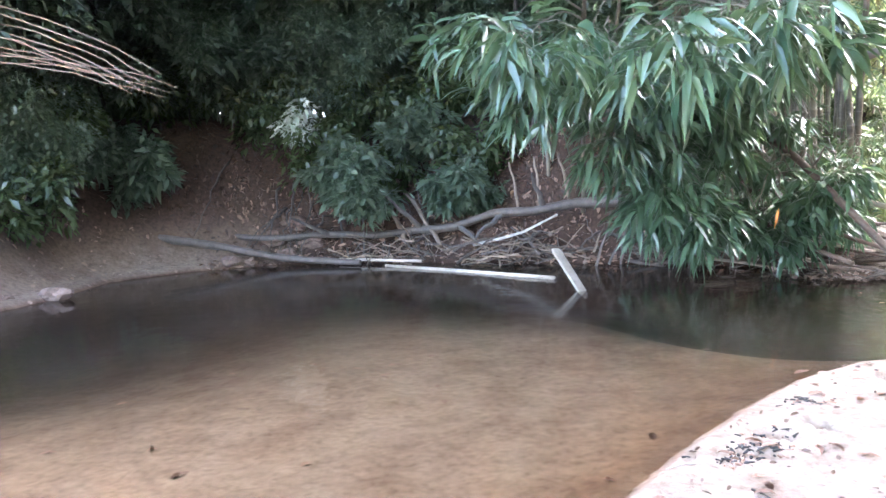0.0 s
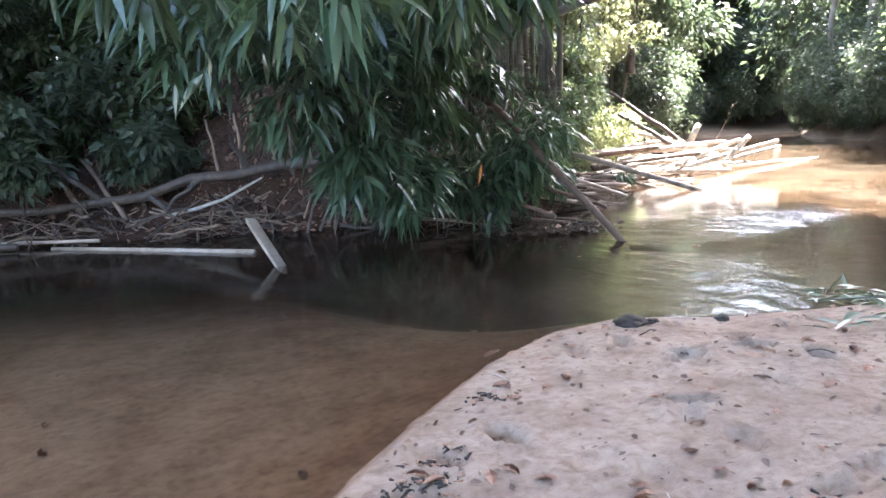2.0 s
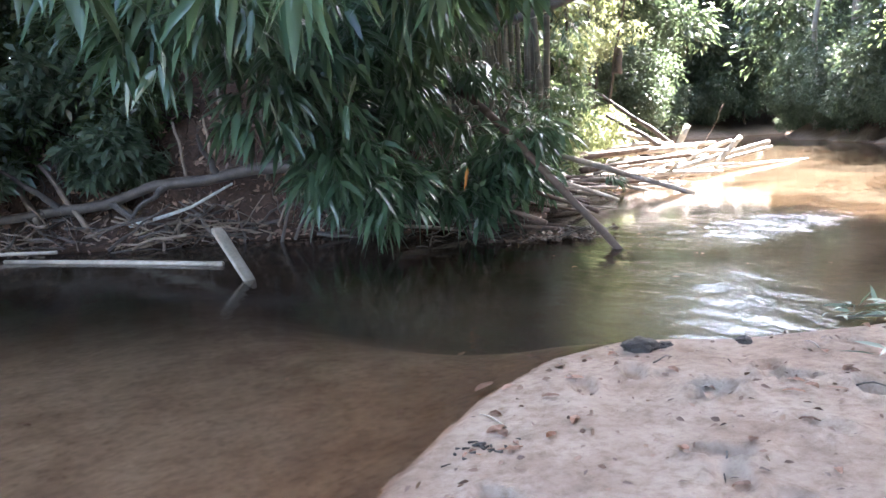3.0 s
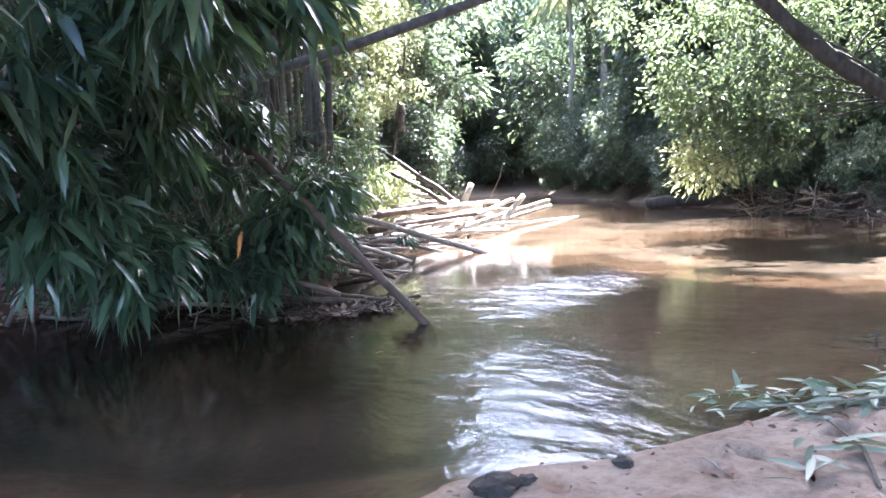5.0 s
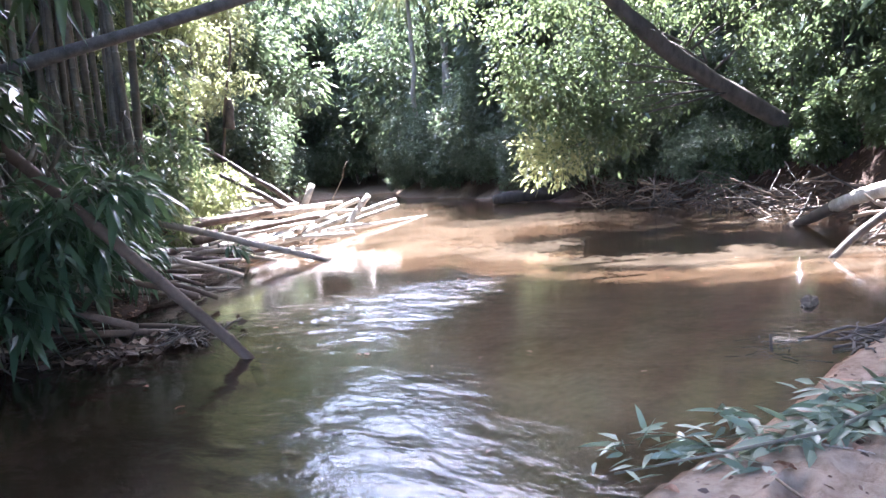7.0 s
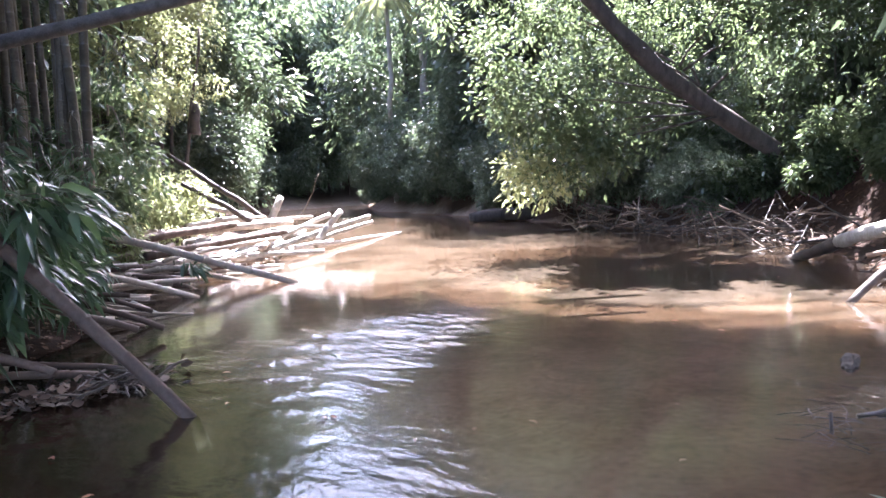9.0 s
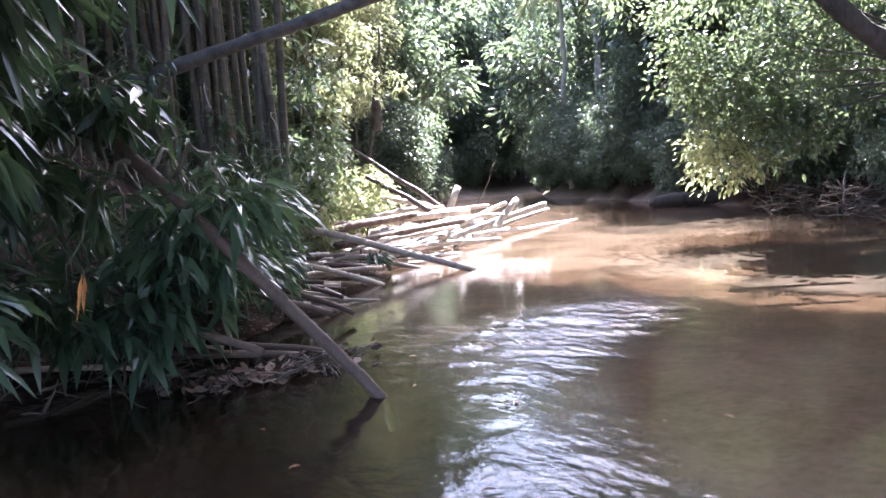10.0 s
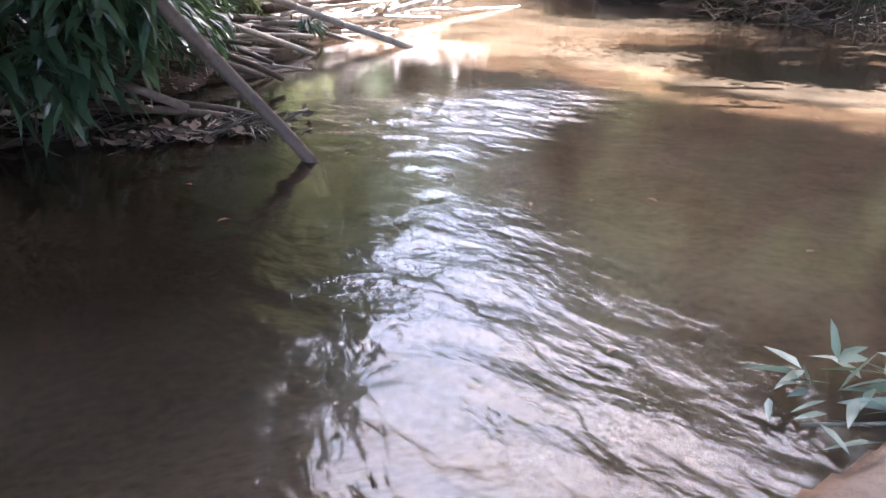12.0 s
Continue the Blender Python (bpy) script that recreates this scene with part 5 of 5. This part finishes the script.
tagged(leaves("leaf", c, rr.normal(size=(16, 3)) * (0.7, 0.4, 0.08) + (0.2, 0.1, 0.05), ln, ln * 0.15, GREY_LEAF, cut2, 0.1), kind="stuff")


def dry_leaf_mesh(seed):
    r = random.Random(seed)
    L, W, curl = r.uniform(0.06, 0.12), r.uniform(0.03, 0.055), r.uniform(0.004, 0.014)
    bm = bmesh.new()
    rows = []
    for i in range(7):
        k = i / 6
        w = W * math.sin(math.pi * (0.04 + 0.92 * k)) ** 0.8
        z = curl * math.sin(math.pi * k) + r.uniform(0, 0.006)
        rows.append([bm.verts.new((L * (k - 0.5), s * w / 2, z + abs(s) * curl * 0.5 + 0.004)) for s in (-1, -0.45, 0, 0.45, 1)])
    for p, q in zip(rows, rows[1:]):
        for j in range(4):
            bm.faces.new((p[j], p[j + 1], q[j + 1], q[j]))
    bmesh.ops.solidify(bm, geom=bm.faces[:], thickness=-0.0012)
    me = bpy.data.meshes.new("dead_leaf")
    bm.to_mesh(me)
    bm.free()
    me.materials.append(DRY_LEAF)
    return me


def litter():
    r = random.Random(77)
    meshes = [dry_leaf_mesh(i) for i in range(6)]
    spots = [(1.94, 4.05), (1.66, 3.98), (2.18, 3.97), (1.7, 3.67), (2.66, 3.5), (3.69, 3.85), (4.22, 4.0), (3.11, 3.05), (3.47, 3.0), (3.36, 4.01), (3.05, 3.51), (4.4, 4.6), (3.2, 5.3), (2.75, 5.0)]
    while len(spots) < 200:
        x, y = r.uniform(0.6, 9.5), r.uniform(1.2, 5.9)
        if float(height(x, y)) > 0.05 and not (math.hypot(x - 3.7, y - 5.1) < 0.35):
            spots.append((x, y))
    for i, (x, y) in enumerate(spots):
        ob = new("dead_leaf", meshes[r.randrange(6)])
        ob.matrix_basis = Matrix.LocRotScale(on_ground(x, y, 0.002), Euler((r.uniform(-0.15, 0.15), r.uniform(-0.15, 0.15), r.uniform(0, 6.28))), (1, 1, 1))
        tagged(ob, "curled brown dead leaf lying on the sand", "leaf", "dead leaves on the sand")
    for i in range(34):
        x, y = r.uniform(0.8, 8.5), r.uniform(1.5, 5.6)
        if float(height(x, y)) < 0.05:
            continue
        a, L = r.uniform(0, 6.28), r.uniform(0.1, 0.4)
        p, q = on_ground(x, y, 0.006), on_ground(x + math.cos(a) * L, y + math.sin(a) * L, 0.006)
        tagged(stem("fallen_twig", bend(p, q, 0.01, 4, 0.01, i), 0.006, 0.003, DARK_WOOD if i % 3 else DEAD_BAMBOO, None, 5), "small dry twig lying on the sand", "twig", "twigs on the sand")
    floating = []
    while len(floating) < 34:
        x, y = r.uniform(5.5, 16.0), r.uniform(6.0, 12.0)
        if float(height(x, y)) < -0.04:
            floating.append((x, y))
    for x, y in floating:
        ob = new("floating_leaf", meshes[r.randrange(6)])
        ob.matrix_basis = Matrix.LocRotScale((x, y, 0.004), Euler((0, 0, r.uniform(0, 6.28))), (0.7, 0.7, 0.7))
        tagged(ob, "small dry leaf floating on the brown water", "leaf", "leaves floating on the river")
    ob = new("dead_leaf", meshes[0])
    ob.matrix_basis = Matrix.LocRotScale(Vector((3.02, 5.80, 0.012)), Euler((0, 0, 0.5)), (1.7, 1.3, 1))
    tagged(ob, "yellow-brown dead leaf at the water's edge", "leaf", "dead leaves on the sand")
    for i in range(40):
        x, y = r.uniform(-3, 4), r.uniform(3.3, 8)
        z = float(height(x, y))
        if z > -0.03:
            continue
        ob = new("sunken_leaf", meshes[r.randrange(6)])
        ob.matrix_basis = Matrix.LocRotScale((x, y, z + 0.003), Euler((0, 0, r.uniform(0, 6.28))), (1, 1, 1))
        tagged(ob, "brown leaf sunk on the shallow river bed", "leaf", "leaves on the river bed")


def scatter(name, label, n, box, seed, size=(0.05, 0.13), low=0.0, mat=None):
    """Countless small dead leaves lying on the ground in a stretch of the plan: x0, x1, y0, y1."""
    r = np.random.RandomState(seed)
    x, y = r.uniform(box[0], box[1], n), r.uniform(box[2], box[3], n)
    z = height(x, y)
    keep = z > low
    x, y, z = x[keep], y[keep], z[keep]
    a, k = r.uniform(0, 6.28, len(x)), len(x)
    e = 0.05
    slope = np.stack([(height(x + e, y) - z) / e, (height(x, y + e) - z) / e], 1)
    way = np.stack([np.cos(a), np.sin(a), np.cos(a) * slope[:, 0] + np.sin(a) * slope[:, 1] + r.uniform(-0.05, 0.35, k)], 1)
    ln = r.uniform(size[0], size[1], k)
    ob = leaves(name, np.stack([x, y, z + 0.008], 1), way, ln, ln * r.uniform(0.3, 0.6, k), mat or LITTER, None, 0.1)
    return tagged(ob, label, "leaf litter", kind="stuff")


LITTER = leaf_material("leaf_litter", (0.06, 0.035, 0.025), (0.26, 0.16, 0.11), (0.2, 0.1, 0.05), 0.6, 0.1)
BANK_LITTER = "brown fallen leaves covering the foot of the bank"
scatter("leaf_litter", BANK_LITTER, 2600, (-6.5, 3.0, 15.2, 18.5), 7, (0.06, 0.2), 0.0, WET_LEAF)
scatter("leaf_litter", BANK_LITTER, 2600, (-4.5, 5.5, 13.2, 16.8), 1, (0.07, 0.2))
scatter("leaf_litter", BANK_LITTER, 2200, (5.0, 9.5, 11.0, 16.0), 2, (0.03, 0.1))
scatter("leaf_litter", BANK_LITTER, 3000, (17.0, 30.0, 5.0, 18.5), 3, (0.1, 0.25))
scatter("leaf_litter", "small brown leaf scraps strewn over the sand", 2800, (0.3, 10.5, 1.0, 6.2), 4, (0.015, 0.065), 0.04)
scatter("leaf_litter", "small brown leaf scraps strewn over the sand", 300, (8.5, 17.0, 2.0, 6.2), 5, (0.05, 0.12), 0.03)

scatter("leaf_litter", BANK_LITTER, 700, (-9.5, -4.0, 8.0, 15.0), 6, (0.05, 0.14))
litter()
